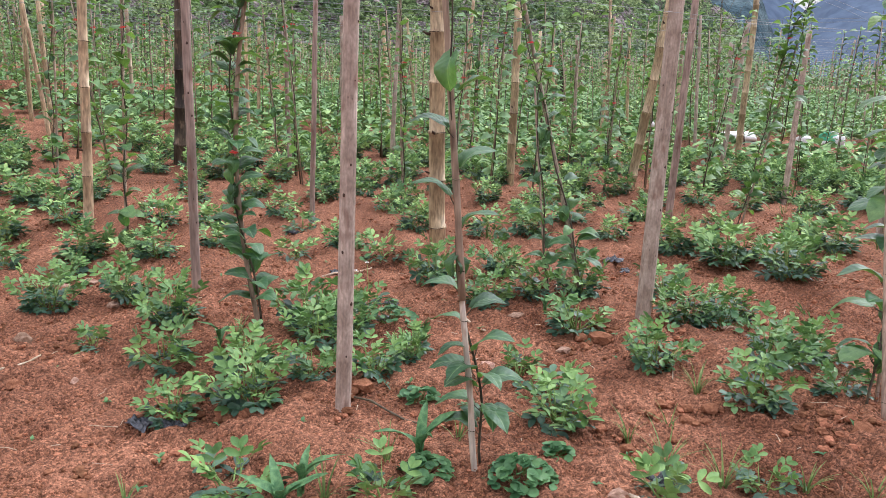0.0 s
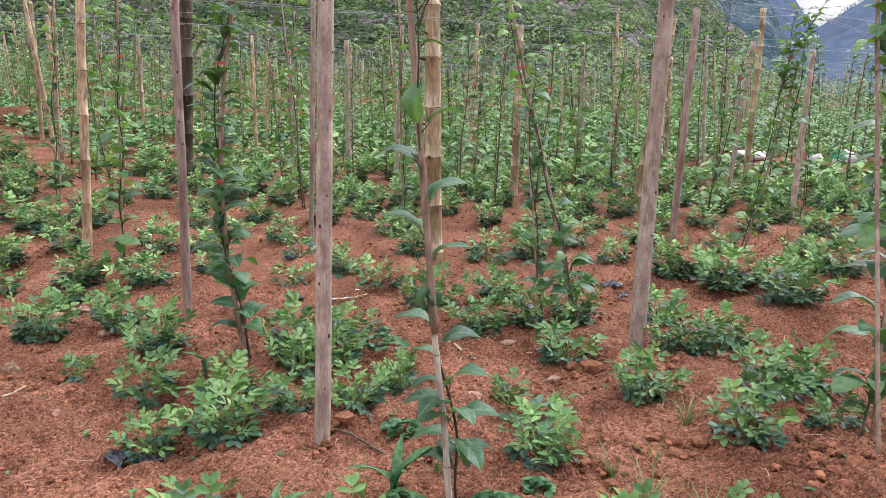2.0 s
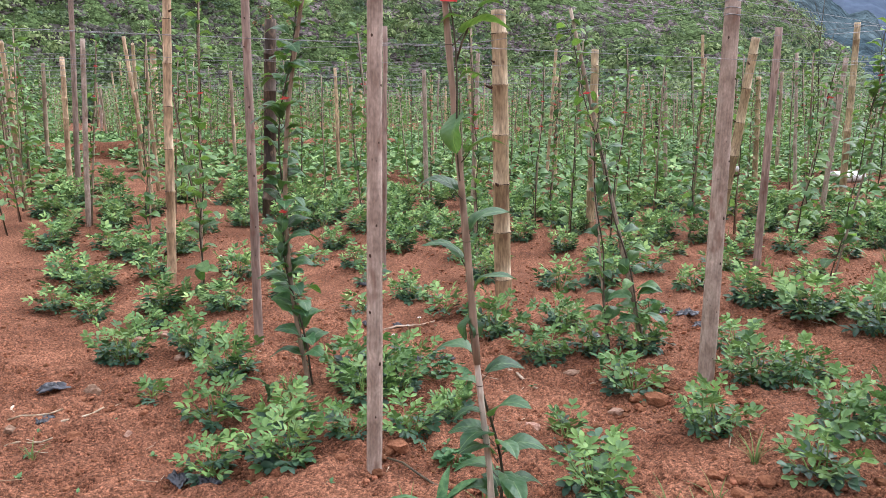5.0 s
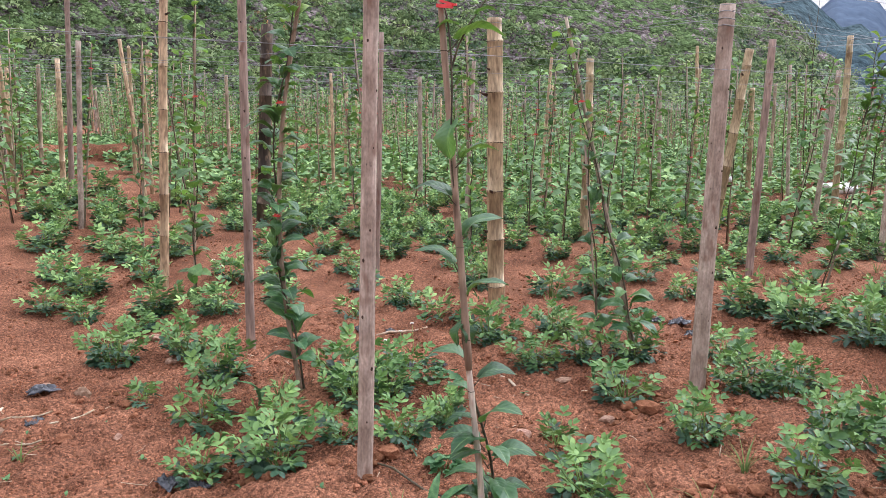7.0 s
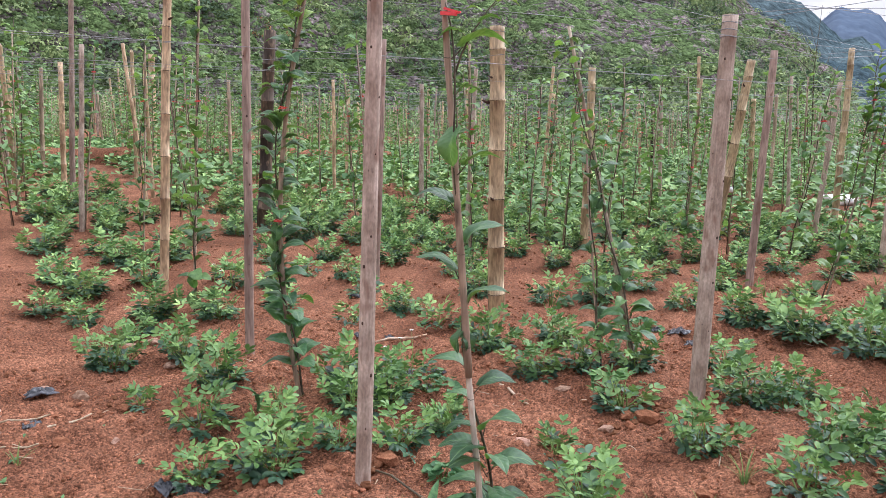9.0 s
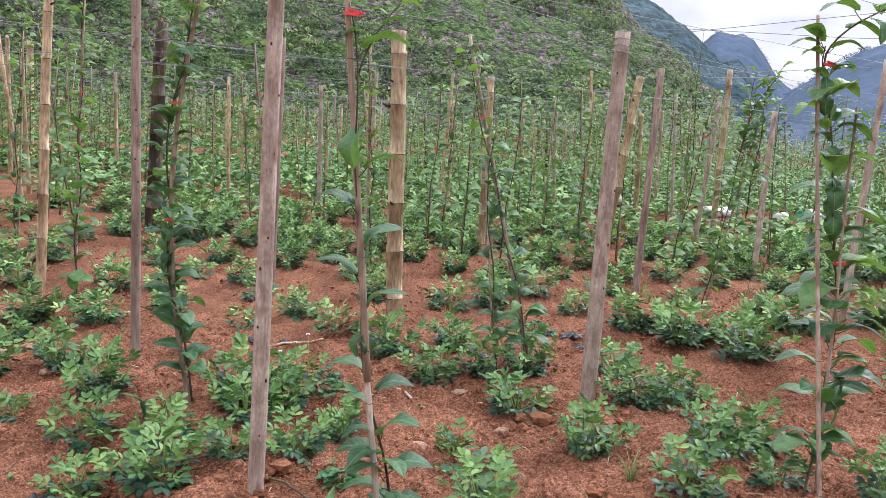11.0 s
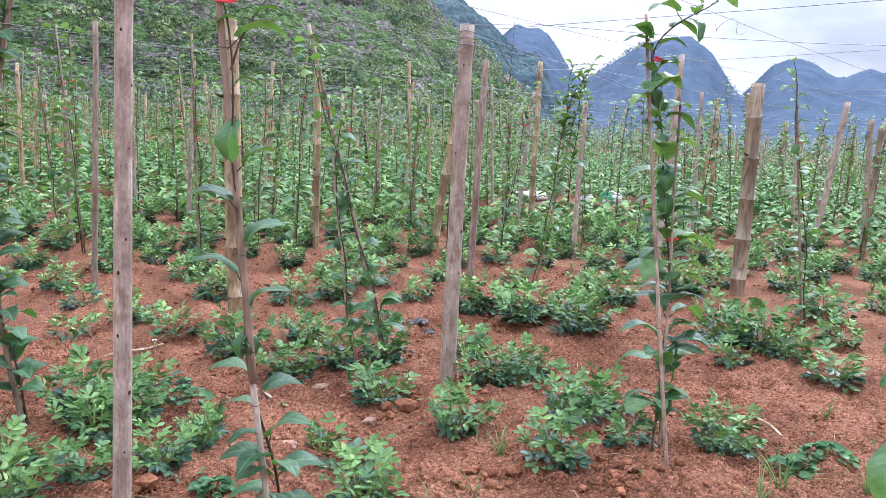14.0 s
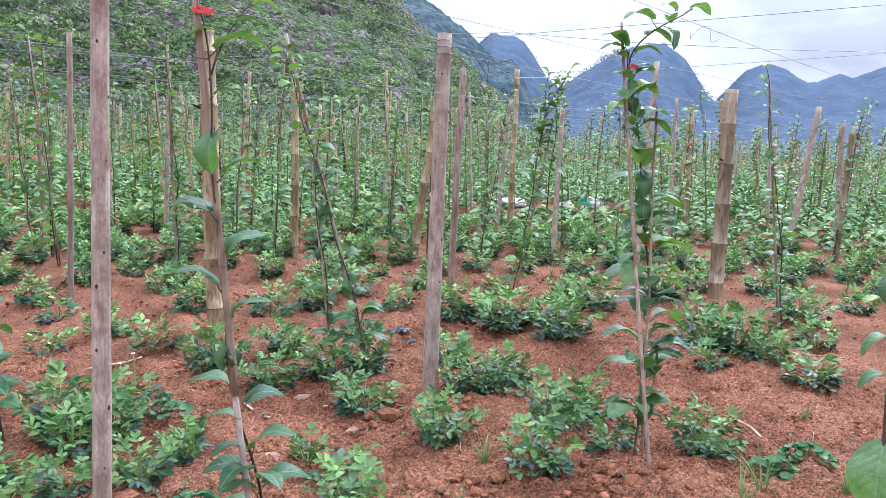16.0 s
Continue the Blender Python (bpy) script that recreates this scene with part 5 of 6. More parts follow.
for k in range(4):
    rnd = random.Random(640 + k)
    bits = []
    for _ in range(21):
        a, t = rnd.uniform(0, 360), rnd.random() ** 0.6
        p = (0.5 * t * math.cos(radians(a)), 0.5 * t * math.sin(radians(a)), 0.12 + 0.42 * (1 - t * t) * rnd.uniform(0.5, 1.1))
        bits.append(moved(([(0, 0, 0), (0.5, -0.4, 0.1), (1, 0, -0.1), (0.5, 0.4, 0.1)], [(0, 1, 2), (0, 2, 3)]), aim(p, a + rnd.uniform(-80, 80), rnd.uniform(-10, 45), rnd.uniform(-30, 30), rnd.uniform(0.27, 0.41))))
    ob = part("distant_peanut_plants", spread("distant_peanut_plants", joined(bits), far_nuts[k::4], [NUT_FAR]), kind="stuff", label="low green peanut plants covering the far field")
    ob["category"] = "plants"


# ---------------------------------------------------------------- trellis wires
def wire(p, q, z0, z1, r=0.0014, sag=0.03, label="thin galvanised trellis wire stretched between the posts"):
    n = max(8, int((Vector(q) - Vector(p)).length / 2))
    ph = rng.uniform(0, 6)
    pts = []
    for i in range(n + 1):
        t = i / n
        x, y = p[0] + (q[0] - p[0]) * t, p[1] + (q[1] - p[1]) * t
        pts.append((x, y, at_ground(x, y) + z0 + (z1 - z0) * t + sag * math.sin(t * n * 0.9 + ph)))
    ob = new("trellis_wire", mesh_of("trellis_wire", *tube(pts, r, 4), mats=[WIRE]))
    tagged(ob, label, "wire", "trellis wires")


def span(base, way, low, high):
    a, b = base + way * low, base + way * high
    return (a.x, a.y), (b.x, b.y)


for m in range(0, 24):
    base = ORIGIN + ROW * (2.05 * m)
    for dz in ((0.0, -0.16) if m < 14 else (0.0,)):
        wire(*span(base, STEP, -14 - m * 1.2, 20 + m * 1.5), 2.0 + dz + rng.uniform(-0.05, 0.05), 2.0 + dz + rng.uniform(-0.08, 0.08), r=0.0011 + 0.00008 * m)
for k in range(-8, 24):
    base = ORIGIN + STEP * (2.0 * k)
    wire(*span(base, ROW, -3.2 - max(0, k) * 0.5, 46), 2.02 + rng.uniform(-0.06, 0.06), 2.02 + rng.uniform(-0.08, 0.08))
wire((-0.5, 2.1), (8.5, 12.5), 2.2, 2.15)
wire((0.2, 1.65), (12, 7.9), 2.05, 2.05)
wire((-0.2, 2.62), (12, 9.2), 2.1, 2.08)
wire((1.39, 3.72), (-9, 8.6), 1.93, 1.95)
wire((1.05, 3.71), (6.0, 1.4), 2.0, 2.0, sag=0.01)
wire((1.41, 3.72), (7.5, 9.5), 1.98, 2.0)

ob = new("tie_string", mesh_of("tie_string", *tube([(2.37 + 0.2 * t + 0.02 * math.cos(11 * t), 2.9, 2.0 - 0.035 * math.sin(9 * t) - 0.01 * t) for t in [i / 24 for i in range(25)]], 0.0012, 4), mats=[WIRE]))
tagged(ob, "loose curled end of thin tie string on a wire", "string")

# ---------------------------------------------------------------- loose things on the soil
def rock(x, y, sx, sy, sz, name="stone", m=STONE, label="pale stone lying on the red soil", category="stone", seed=0, turn=0.0):
    b = bmesh.new()
    bmesh.ops.create_icosphere(b, subdivisions=2, radius=1.0)
    for v in b.verts:
        n = noise.noise(v.co * 1.3 + Vector((seed * 3.7, 0, 0))) * 0.5 + noise.noise(v.co * 3.1 + Vector((seed, 5, 0))) * 0.18
        v.co *= 1 + n
    me = bpy.data.meshes.new(name)
    b.to_mesh(me)
    b.free()
    me.materials.append(m)
    ob = new(name, me)
    ob.matrix_basis = Matrix.Translation((x, y, at_ground(x, y) + sz * 0.45)) @ Matrix.Rotation(turn, 4, "Z") @ Matrix.Diagonal((sx * 0.85, sy * 0.85, sz * 0.85, 1))
    return tagged(ob, label, category, "stones")


rock(-2.04, 3.59, 0.055, 0.03, 0.045, seed=1, label="pale yellowish stone lying on the red soil")
rock(-2.3, 3.66, 0.06, 0.035, 0.03, seed=12, label="flat grey-pink stone on black plastic")
rock(-1.49, 2.97, 0.022, 0.04, 0.03, seed=2)
rock(-1.3, 2.91, 0.035, 0.025, 0.014, seed=3, label="flat pinkish stone lying on the red soil")
rock(-2.12, 4.64, 0.06, 0.04, 0.025, seed=10)
rock(-2.25, 4.56, 0.06, 0.04, 0.03, seed=11)
rock(-2.09, 2.97, 0.04, 0.03, 0.03, seed=13)
rock(0.69, 3.93, 0.06, 0.035, 0.025, seed=4)
rock(0.87, 3.39, 0.045, 0.03, 0.025, seed=14)
rock(0.44, 3.19, 0.055, 0.035, 0.03, seed=5, label="flat brown stone beside a vine")
rock(0.78, 1.98, 0.045, 0.03, 0.022, seed=6)
rock(1.88, 3.68, 0.06, 0.03, 0.015, seed=7)
rock(-1.75, 4.1, 0.05, 0.04, 0.03, seed=8)
rock(1.02, 1.95, 0.07, 0.03, 0.02, seed=9, turn=0.3)
for k, (x, y, s) in enumerate(((-0.15, 2.8, 0.06), (1.08, 3.49, 0.075), (0.99, 3.52, 0.05), (1.29, 2.72, 0.035), (1.38, 2.7, 0.045), (1.19, 2.76, 0.035), (1.25, 2.61, 0.04), (1.33, 2.6, 0.03), (1.16, 2.65, 0.028), (1.91, 2.43, 0.055), (1.75, 2.45, 0.03),
                               (-0.72, 2.6, 0.045), (1.36, 3.35, 0.05), (-0.38, 2.7, 0.035), (0.62, 3.5, 0.035), (2.12, 2.3, 0.04), (-0.62, 2.58, 0.04), (-1.7, 3.45, 0.04), (-1.75, 2.95, 0.05), (-1.9, 3.05, 0.035))):
    rock(x, y, s, s * 0.85, s * 0.65, "soil_clod", LUMP, "large lump of dry red soil", "clod", seed=20 + k)


def broken(seed, flat=0.75):
    """A crumb of soil: an uneven lump with broken faces."""
    rr = random.Random(seed)
    sx, sy = rr.uniform(0.8, 1.25), rr.uniform(0.75, 1.1)
    verts = []
    for v in BALL[0]:
        p = Vector(v) * rr.uniform(0.72, 1.12) * (1 + 0.35 * noise.noise(Vector(v) * 1.7 + Vector((seed * 5, 0, 0))))
        verts.append(Vector((p.x * sx, p.y * sy, p.z * flat)))
    return verts, BALL[1]


rnd = random.Random(77)
for k in range(5):
    rows = []
    for _ in range(3000):
        x, y = rnd.uniform(-3.4, 5.0), 1.4 + 6.0 * rnd.random() ** 1.5
        if value_noise(x / 0.7, y / 0.7, 15) + 0.4 * rnd.random() < 0.5:
            continue
        s = 0.0032 + 0.0135 * rnd.random() ** 3.2
        rows.append((x, y, at_ground(x, y) + s * 0.3 + 0.004, rnd.uniform(0, 6.28), s))
    ob = part("soil_crumbs", spread("soil_crumbs", broken(k), rows, [CLOD], smooth=False), kind="stuff", label="crumbs and small clods of red soil")
    ob["category"] = "soil"


rows = []
for _ in range(5200):
    x, y = rnd.uniform(-4.5, 6.5), rnd.uniform(3.8, 8.6)
    s = 0.007 + 0.017 * rnd.random() ** 2.5
    rows.append((x, y, at_ground(x, y) + s * 0.3, rnd.uniform(0, 6.28), s))
ob = part("soil_clods", spread("soil_clods", broken(9), rows, [CLOD], smooth=False), kind="stuff", label="scattered clods of dry red soil")
ob["category"] = "soil"

# loose clods heaped where the soil was turned
for k in range(3):
    b = bmesh.new()
    bmesh.ops.create_icosphere(b, subdivisions=2, radius=1.0)
    for v in b.verts:
        v.co *= 1 + 0.5 * noise.noise(v.co * 1.4 + Vector((k * 7, 0, 0))) + 0.25 * noise.noise(v.co * 3.3 + Vector((0, k * 5, 0)))
        v.co.z *= 0.65
    lump = ([tuple(v.co) for v in b.verts], [tuple(v.index for v in f.verts) for f in b.faces])
    b.free()
    rows = []
    for cx, cy, wide, many in ((1.72, 2.48, 0.28, 40), (1.35, 2.75, 0.25, 22), (0.92, 3.42, 0.2, 16), (1.12, 3.6, 0.2, 16), (-0.3, 2.72, 0.2, 12), (2.05, 2.35, 0.3, 24), (1.48, 3.5, 0.22, 16), (0.4, 3.3, 0.3, 18),
                               (-1.6, 3.4, 0.5, 14), (-0.7, 2.58, 0.16, 10), (0.25, 2.5, 0.3, 22), (-2.1, 3.2, 0.4, 16), (1.0, 2.6, 0.4, 20), (2.6, 3.3, 0.6, 20), (-0.2, 4.6, 0.6, 16), (3.2, 2.8, 0.5, 14), (-1.0, 2.2, 0.5, 12)):
        for _ in range(int(many * 0.85)):
            x, y = rnd.gauss(cx, wide * 0.5), rnd.gauss(cy, wide * 0.4)
            s = 0.005 + 0.021 * rnd.random() ** 2.4
            rows.append((x, y, at_ground(x, y) + s * 0.3, rnd.uniform(0, 6.28), s))
    ob = part("loose_clods", spread("loose_clods", lump, rows, [CLOD], smooth=False), kind="stuff", label="loose clods of turned red soil")
    ob["category"] = "soil"
grit = ([(1, 0.1, 0.1), (-0.2, 0.9, 0.0), (-0.9, -0.1, 0.2), (0.1, -1.0, 0.05), (0.15, 0.1, 0.85), (0, 0, -0.8)], [(0, 1, 4), (1, 2, 4), (2, 3, 4), (3, 0, 4), (1, 0, 5), (2, 1, 5), (3, 2, 5), (0, 3, 5)])
rows = []
for _ in range(70000):
    x, y = rnd.uniform(-2.9, 4.6), 1.4 + 4.2 * rnd.random() ** 1.35
    s = 0.0026 + 0.0058 * rnd.random() ** 2.4
    rows.append((x, y, 0.0, rnd.uniform(0, 6.28), s))
rows = np.array(rows)
rows[:, 2] = ground_z(rows[:, 0], rows[:, 1]) + rows[:, 4] * 0.45 + 0.002
ob = part("soil_grit", spread("soil_grit", grit, rows, [CLOD], smooth=False), kind="stuff", label="fine grit of dry red soil")
ob["category"] = "soil"


def stick(x, y, az, long, r, m=STRAW, lift=0.0, label="dry pale stick lying on the soil"):
    rr = random.Random(int(abs(x * 100 + y * 37)))
    d = Vector((math.cos(radians(az)), math.sin(radians(az)), 0))
    pts = [Vector((0, 0, r + lift)) + d * long * t + Vector((0, 0.02 * long * math.sin(5 * t + x), 0.01 * math.sin(7 * t))) for t in (0, 0.25, 0.5, 0.75, 1)]
    ob = new("dry_stick", mesh_of("dry_stick", *tube(pts, [r, r * 1.1, r * 0.95, r, r * 0.7], 6), mats=[m]))
    ob.matrix_basis = Matrix.Translation((x, y, at_ground(x, y) + 0.006))
    return tagged(ob, label, "stick", "sticks")


stick(0.32, 4.07, -62, 0.4, 0.008)
stick(-0.59, 4.91, 35, 0.42, 0.008)
stick(-0.18, 2.70, -42, 0.4, 0.005, STEM, label="thin brown twig lying on the soil")
stick(0.82, 1.98, -60, 0.16, 0.008)
stick(-2.3, 3.3, -70, 0.2, 0.006)
stick(-2.2, 3.1, 35, 0.25, 0.005)
stick(2.99, 3.06, -102, 0.5, 0.008, STRAW)
stick(-1.95, 3.05, 62, 0.3, 0.006)
stick(-2.0, 2.8, 25, 0.2, 0.005)
stick(-1.6, 3.4, 20, 0.18, 0.003, STEM, label="thin brown twig lying on the soil")
rnd = random.Random(88)
bits = []
for _ in range(260):
    x, y = rnd.uniform(-2.6, 4.0), 1.5 + 3.6 * rnd.random() ** 1.3
    a, long, r = rnd.uniform(0, 6.28), 0.02 + 0.11 * rnd.random() ** 2, rnd.uniform(0.0009, 0.0024)
    p = Vector((x, y, at_ground(x, y) + 0.012))
    d = Vector((math.cos(a), math.sin(a), rnd.uniform(-0.05, 0.12))) * long
    bits.append(tube([p, p + d * 0.5 + Vector((0, 0, rnd.uniform(-0.004, 0.006))), p + d], r, 4))
ob = part("dry_straw", mesh_of("dry_straw", *joined(bits), mats=[STRAW]), kind="stuff", label="scattered bits of pale dry straw and twigs")
ob["category"] = "straw"
bits = []
for _ in range(120):
    x, y = rnd.uniform(-2.6, 4.2), 1.6 + 4.0 * rnd.random()
    for k in range(rnd.choice((2, 4, 4, 5))):
        bits.append(moved(leaf_shape(width=0.5, droop=0.2, fold=0.3, nu=2, nv=1, heart=0, seed=k), aim((x, y, at_ground(x, y) + 0.012), 90 * k + rnd.uniform(-30, 30), rnd.uniform(5, 55), 0, rnd.uniform(0.014, 0.04))))
ob = part("weed_seedlings", mesh_of("weed_seedlings", *joined(bits), mats=[CLOVER]), kind="stuff", label="tiny green weed seedlings in the soil")
ob["category"] = "seedlings"


def film(x, y, size, seed):
    """A crumpled scrap of plastic film."""
    n = 19
    u, v = np.meshgrid(np.linspace(-1, 1, n), np.linspace(-1, 1, n))
    edge = 1 + 0.7 * (value_noise(u * 2.3 + seed, v * 2.3, seed) - 0.5)
    px, py = u * size * edge + 0.2 * size * (value_noise(u * 4, v * 4 + 7, seed) - 0.5), v * size * 0.6 * edge
    folds = np.abs(value_noise(u * 2.6 + 3, v * 2.6, seed) - 0.5) + 0.5 * np.abs(value_noise(u * 6 + 3, v * 6, seed + 1) - 0.5)
    pz = 0.006 + 1.1 * size * folds * (1 - 0.6 * (u**2 + v**2) / 2)
    me = grid_mesh("plastic_scrap", px, py, pz, FILM)
    ob = new("plastic_scrap", me)
    ob.modifiers.new("thickness", "SOLIDIFY").thickness = 0.002
    ob.matrix_basis = pose(x, y, at_ground(x, y) + 0.004, 0, 0, seed * 47)
    return tagged(ob, "crumpled scrap of black plastic film on the soil", "plastic", "plastic scraps")


film(-2.29, 3.59, 0.075, 1)
film(-2.03, 3.14, 0.05, 2)
film(-1.03, 2.55, 0.065, 3)
film(-0.9, 2.52, 0.05, 15)
film(1.66, 5.45, 0.08, 4)
film(1.5, 5.5, 0.06, 5)
film(-0.51, 5.02, 0.05, 6)
film(-1.0, 6.2, 0.06, 7)
film(1.0, 2.12, 0.06, 8)
film(-3.4, 7.3, 0.07, 9)
film(-0.27, 4.26, 0.05, 10)
film(-0.07, 4.32, 0.045, 11)
film(-0.11, 3.96, 0.05, 12)
film(1.68, 5.15, 0.05, 13)
film(-0.73, 5.01, 0.05, 14)


def tuft(x, y, n, long, seed, label="tuft of thin green grass blades"):
    rr = random.Random(seed)
    blades = []
    for _ in range(n):
        a, le, w = radians(rr.uniform(0, 360)), long * rr.uniform(0.5, 1.1), rr.uniform(0.0025, 0.0045)
        bend = rr.uniform(0.25, 0.9)
        d, s = Vector((math.cos(a), math.sin(a), 0)), Vector((-math.sin(a), math.cos(a), 0))
        v, f = [], []
        for i in range(6):
            t = i / 5
            p = d * le * bend * t**1.6 + Vector((0, 0, le * (t - 0.45 * bend * t * t))) + d * 0.01
            k = w * (1 - t) ** 0.6
            v += [p - s * k, p + Vector((0, 0, -k * 0.6)), p + s * k]
        for i in range(5):
            f += [(3 * i, 3 * i + 1, 3 * i + 4, 3 * i + 3), (3 * i + 1, 3 * i + 2, 3 * i + 5, 3 * i + 4)]
        blades.append((v, f))
    ob = new("grass_tuft", mesh_of("grass_tuft", *joined(blades), mats=[GRASS]))
    ob.matrix_basis = Matrix.Translation((x, y, at_ground(x, y)))
    return tagged(ob, label, "grass", "grass tufts")


for k, (x, y, n, le) in enumerate(((1.38, 2.85, 14, 0.17), (0.95, 2.45, 9, 0.15), (1.02, 2.2, 16, 0.2), (1.2, 2.1, 14, 0.2), (0.25, 2.35, 6, 0.16), (-0.02, 2.2, 5, 0.15), (-0.85, 3.45, 16, 0.16), (-0.75, 3.3, 12, 0.15),
                                   (1.5, 2.08, 10, 0.14), (2.35, 2.15, 16, 0.26), (2.2, 2.1, 10, 0.2), (-0.9, 2.0, 5, 0.12), (1.7, 2.0, 8, 0.14), (-2.3, 2.9, 5, 0.12), (-1.8, 2.7, 4, 0.1), (3.4, 3.0, 8, 0.15), (1.15, 2.55, 6, 0.14), (2.7, 2.05, 12, 0.2), (-0.22, 1.95, 7, 0.22))):
    tuft(x, y, n + 4, le * 1.1, 60 + k)
for k in range(26):
    x, y = rnd.uniform(2.0, 7.5), rnd.uniform(5.0, 8.5)
    tuft(x, y, 12, rnd.uniform(0.14, 0.26), 160 + k)


def round_patch(x, y, wide, seed, n=40):
    """A low mound of round clover-like leaves on short stalks."""
    rr = random.Random(seed)
    disc = ([(0, 0, 0)] + [(math.cos(a * 0.785), math.sin(a * 0.785), 0.3 + 0.1 * (a % 2)) for a in range(8)], [(0, i + 1, (i + 1) % 8 + 1) for i in range(8)])
    root = thing("clover_plant", Matrix.Translation((x, y, at_ground(x, y))), "low mound of round blue-green leaves on the soil", "plant", "round-leaved weeds")
    stalks, leaves = [], []
    for _ in range(n):
        a, t = rr.uniform(0, 6.28), rr.random() ** 0.5
        p = Vector((0.5 * wide * t * math.cos(a), 0.5 * wide * t * math.sin(a), wide * (0.06 + 0.28 * (1 - t * t))))
        stalks.append(tube([(p.x * 0.3, p.y * 0.3, 0), p], 0.0015, 3, cap=False))
        leaves.append(moved(disc, aim(p, math.degrees(a), rr.uniform(-38, 24), rr.uniform(-34, 34), rr.uniform(0.014, 0.025))))
    part("stem", mesh_of("stem", *joined(stalks), mats=[GREEN_STEM]), root)
    part("foliage", mesh_of("foliage", *joined(leaves), mats=[CLOVER]), root)


round_patch(0.45, 2.04, 0.25, 1, 105)
round_patch(0.12, 2.10, 0.18, 2, 60)
round_patch(0.62, 2.28, 0.12, 3, 30)
round_patch(2.85, 2.42, 0.26, 4, 80)
round_patch(2.58, 2.34, 0.2, 5, 55)
round_patch(0.1, 2.72, 0.16, 6, 40)
round_patch(-0.05, 3.9, 0.3, 7, 60)
round_patch(-0.1, 4.1, 0.3, 8, 26)
round_patch(1.4, 5.5, 0.3, 9, 50)
round_patch(-2.3, 4.9, 0.12, 10, 14)
round_patch(1.85, 3.72, 0.3, 11, 40)


def broad_weed(x, y, tall, seed):
    """A weed with long upright pointed leaves."""
    rr = random.Random(seed)
    root = thing("broadleaf_weed", Matrix.Translation((x, y, at_ground(x, y))), "green weed with long pointed leaves", "plant", "weeds")
    me = mesh_of("leaf", *leaf_shape(width=0.17, droop=0.35, fold=0.5, nu=7, nv=2, heart=0.0, seed=seed), mats=[CLOVER])
    for k in range(5):
        part("leaf", me, root, aim((0, 0, 0.01 + 0.01 * k), 95 * k + rr.uniform(-20, 20), rr.uniform(45, 80), 0, tall * rr.uniform(0.7, 1.0)))


broad_weed(-0.30, 1.98, 0.21, 1)
broad_weed(0.10, 2.18, 0.24, 2)
broad_weed(0.85, 3.9, 0.16, 3)
broad_weed(-0.92, 3.35, 0.18, 4)
broad_weed(-0.35, 1.85, 0.22, 5)


def bare_sapling(x, y, tall, seed):
    """A leafless young tree: a thin trunk that forks into upright twigs."""
    rr = random.Random(seed)
    root = thing("bare_sapling", Matrix.Translation((x, y, at_ground(x, y))), "thin leafless sapling with upright twigs", "tree")
    part("trunk", mesh_of("trunk", *tube([(0, 0, -0.1), (0.03, 0, tall * 0.35), (-0.02, 0.02, tall * 0.7), (0.02, 0, tall)], [0.014, 0.011, 0.007, 0.003], 6), mats=[STEM]), root)
    for k in range(10):
        z, a = tall * (0.42 + 0.042 * k), rr.uniform(0, 6.28)
        d, le = Vector((math.cos(a), math.sin(a), rr.uniform(0.9, 1.7))).normalized(), rr.uniform(0.35, 0.8)
        p = Vector((0, 0, z))
        pieces = [tube([p, p + d * le * 0.5 + Vector((0, 0, 0.02)), p + d * le + Vector((0, 0, 0.08))], [0.005, 0.004, 0.002], 4)]
        for t in (0.45, 0.75):
            b = rr.uniform(0, 6.28)
            q = p + d * le * t
            pieces.append(tube([q, q + Vector((0.1 * math.cos(b), 0.1 * math.sin(b), 0.16))], [0.0025, 0.0015], 3))
        part("branch", mesh_of("branch", *joined(pieces), mats=[STEM]), root)


bare_sapling(5.35, 13.0, 3.5, 4)

# a paper tag tied to a stake
tag = ([(-0.028, 0, 0), (0.028, 0.004, 0), (0.03, 0.01, 0.06), (0.012, 0.002, 0.095), (-0.012, 0, 0.095), (-0.03, -0.006, 0.06)], [(0, 1, 2, 3, 4, 5)])
ob = new("paper_tag", mesh_of("paper_tag", *tag, mats=[SACK]))
ob.modifiers.new("thickness", "SOLIDIFY").thickness = 0.002
ob.matrix_basis = Matrix.Translation((2.64, 7.78, 0.88)) @ Matrix.Scale(0.62, 4)
tagged(ob, "small white paper tag hanging on a vine stake", "tag")

# white sacks lying in the field
def sack(x, y, sx, sy, sz, turn, seed, green=False, label="crumpled white woven sack lying in the field"):
    b = bmesh.new()
    bmesh.ops.create_icosphere(b, subdivisions=3, radius=1.0)
    for v in b.verts:
        sq = Vector([math.copysign(abs(c) ** 0.6, c) for c in v.co])
        v.co = sq * (1 + 0.28 * noise.noise(v.co * 1.6 + Vector((seed * 3, 1, 0))) + 0.1 * noise.noise(v.co * 4.5))
    me = bpy.data.meshes.new("body")
    b.to_mesh(me)
    b.free()
    me.polygons.foreach_set("use_smooth", [True] * len(me.polygons))
    me.materials.append(SACK), me.materials.append(SACK_GREEN)
    if green:
        me.polygons.foreach_set("material_index", [1 if p.center.x < -0.1 and p.center.z > 0.1 else 0 for p in me.polygons])
    ob = new("sack", me)
    ob.matrix_basis = Matrix.Translation((x, y, at_ground(x, y) + sz * 0.75)) @ Matrix.Rotation(turn, 4, "Z") @ Matrix.Diagonal((sx, sy, sz, 1))
    tagged(ob, label, "sack", "sacks")


sack(6.98, 15.55, 0.36, 0.22, 0.12, 0.1, 1)
sack(8.1, 14.95, 0.15, 0.13, 0.11, 0.5, 2)
sack(8.75, 15.05, 0.22, 0.2, 0.17, -0.2, 3, True, "white woven sack with a green print lying in the field")

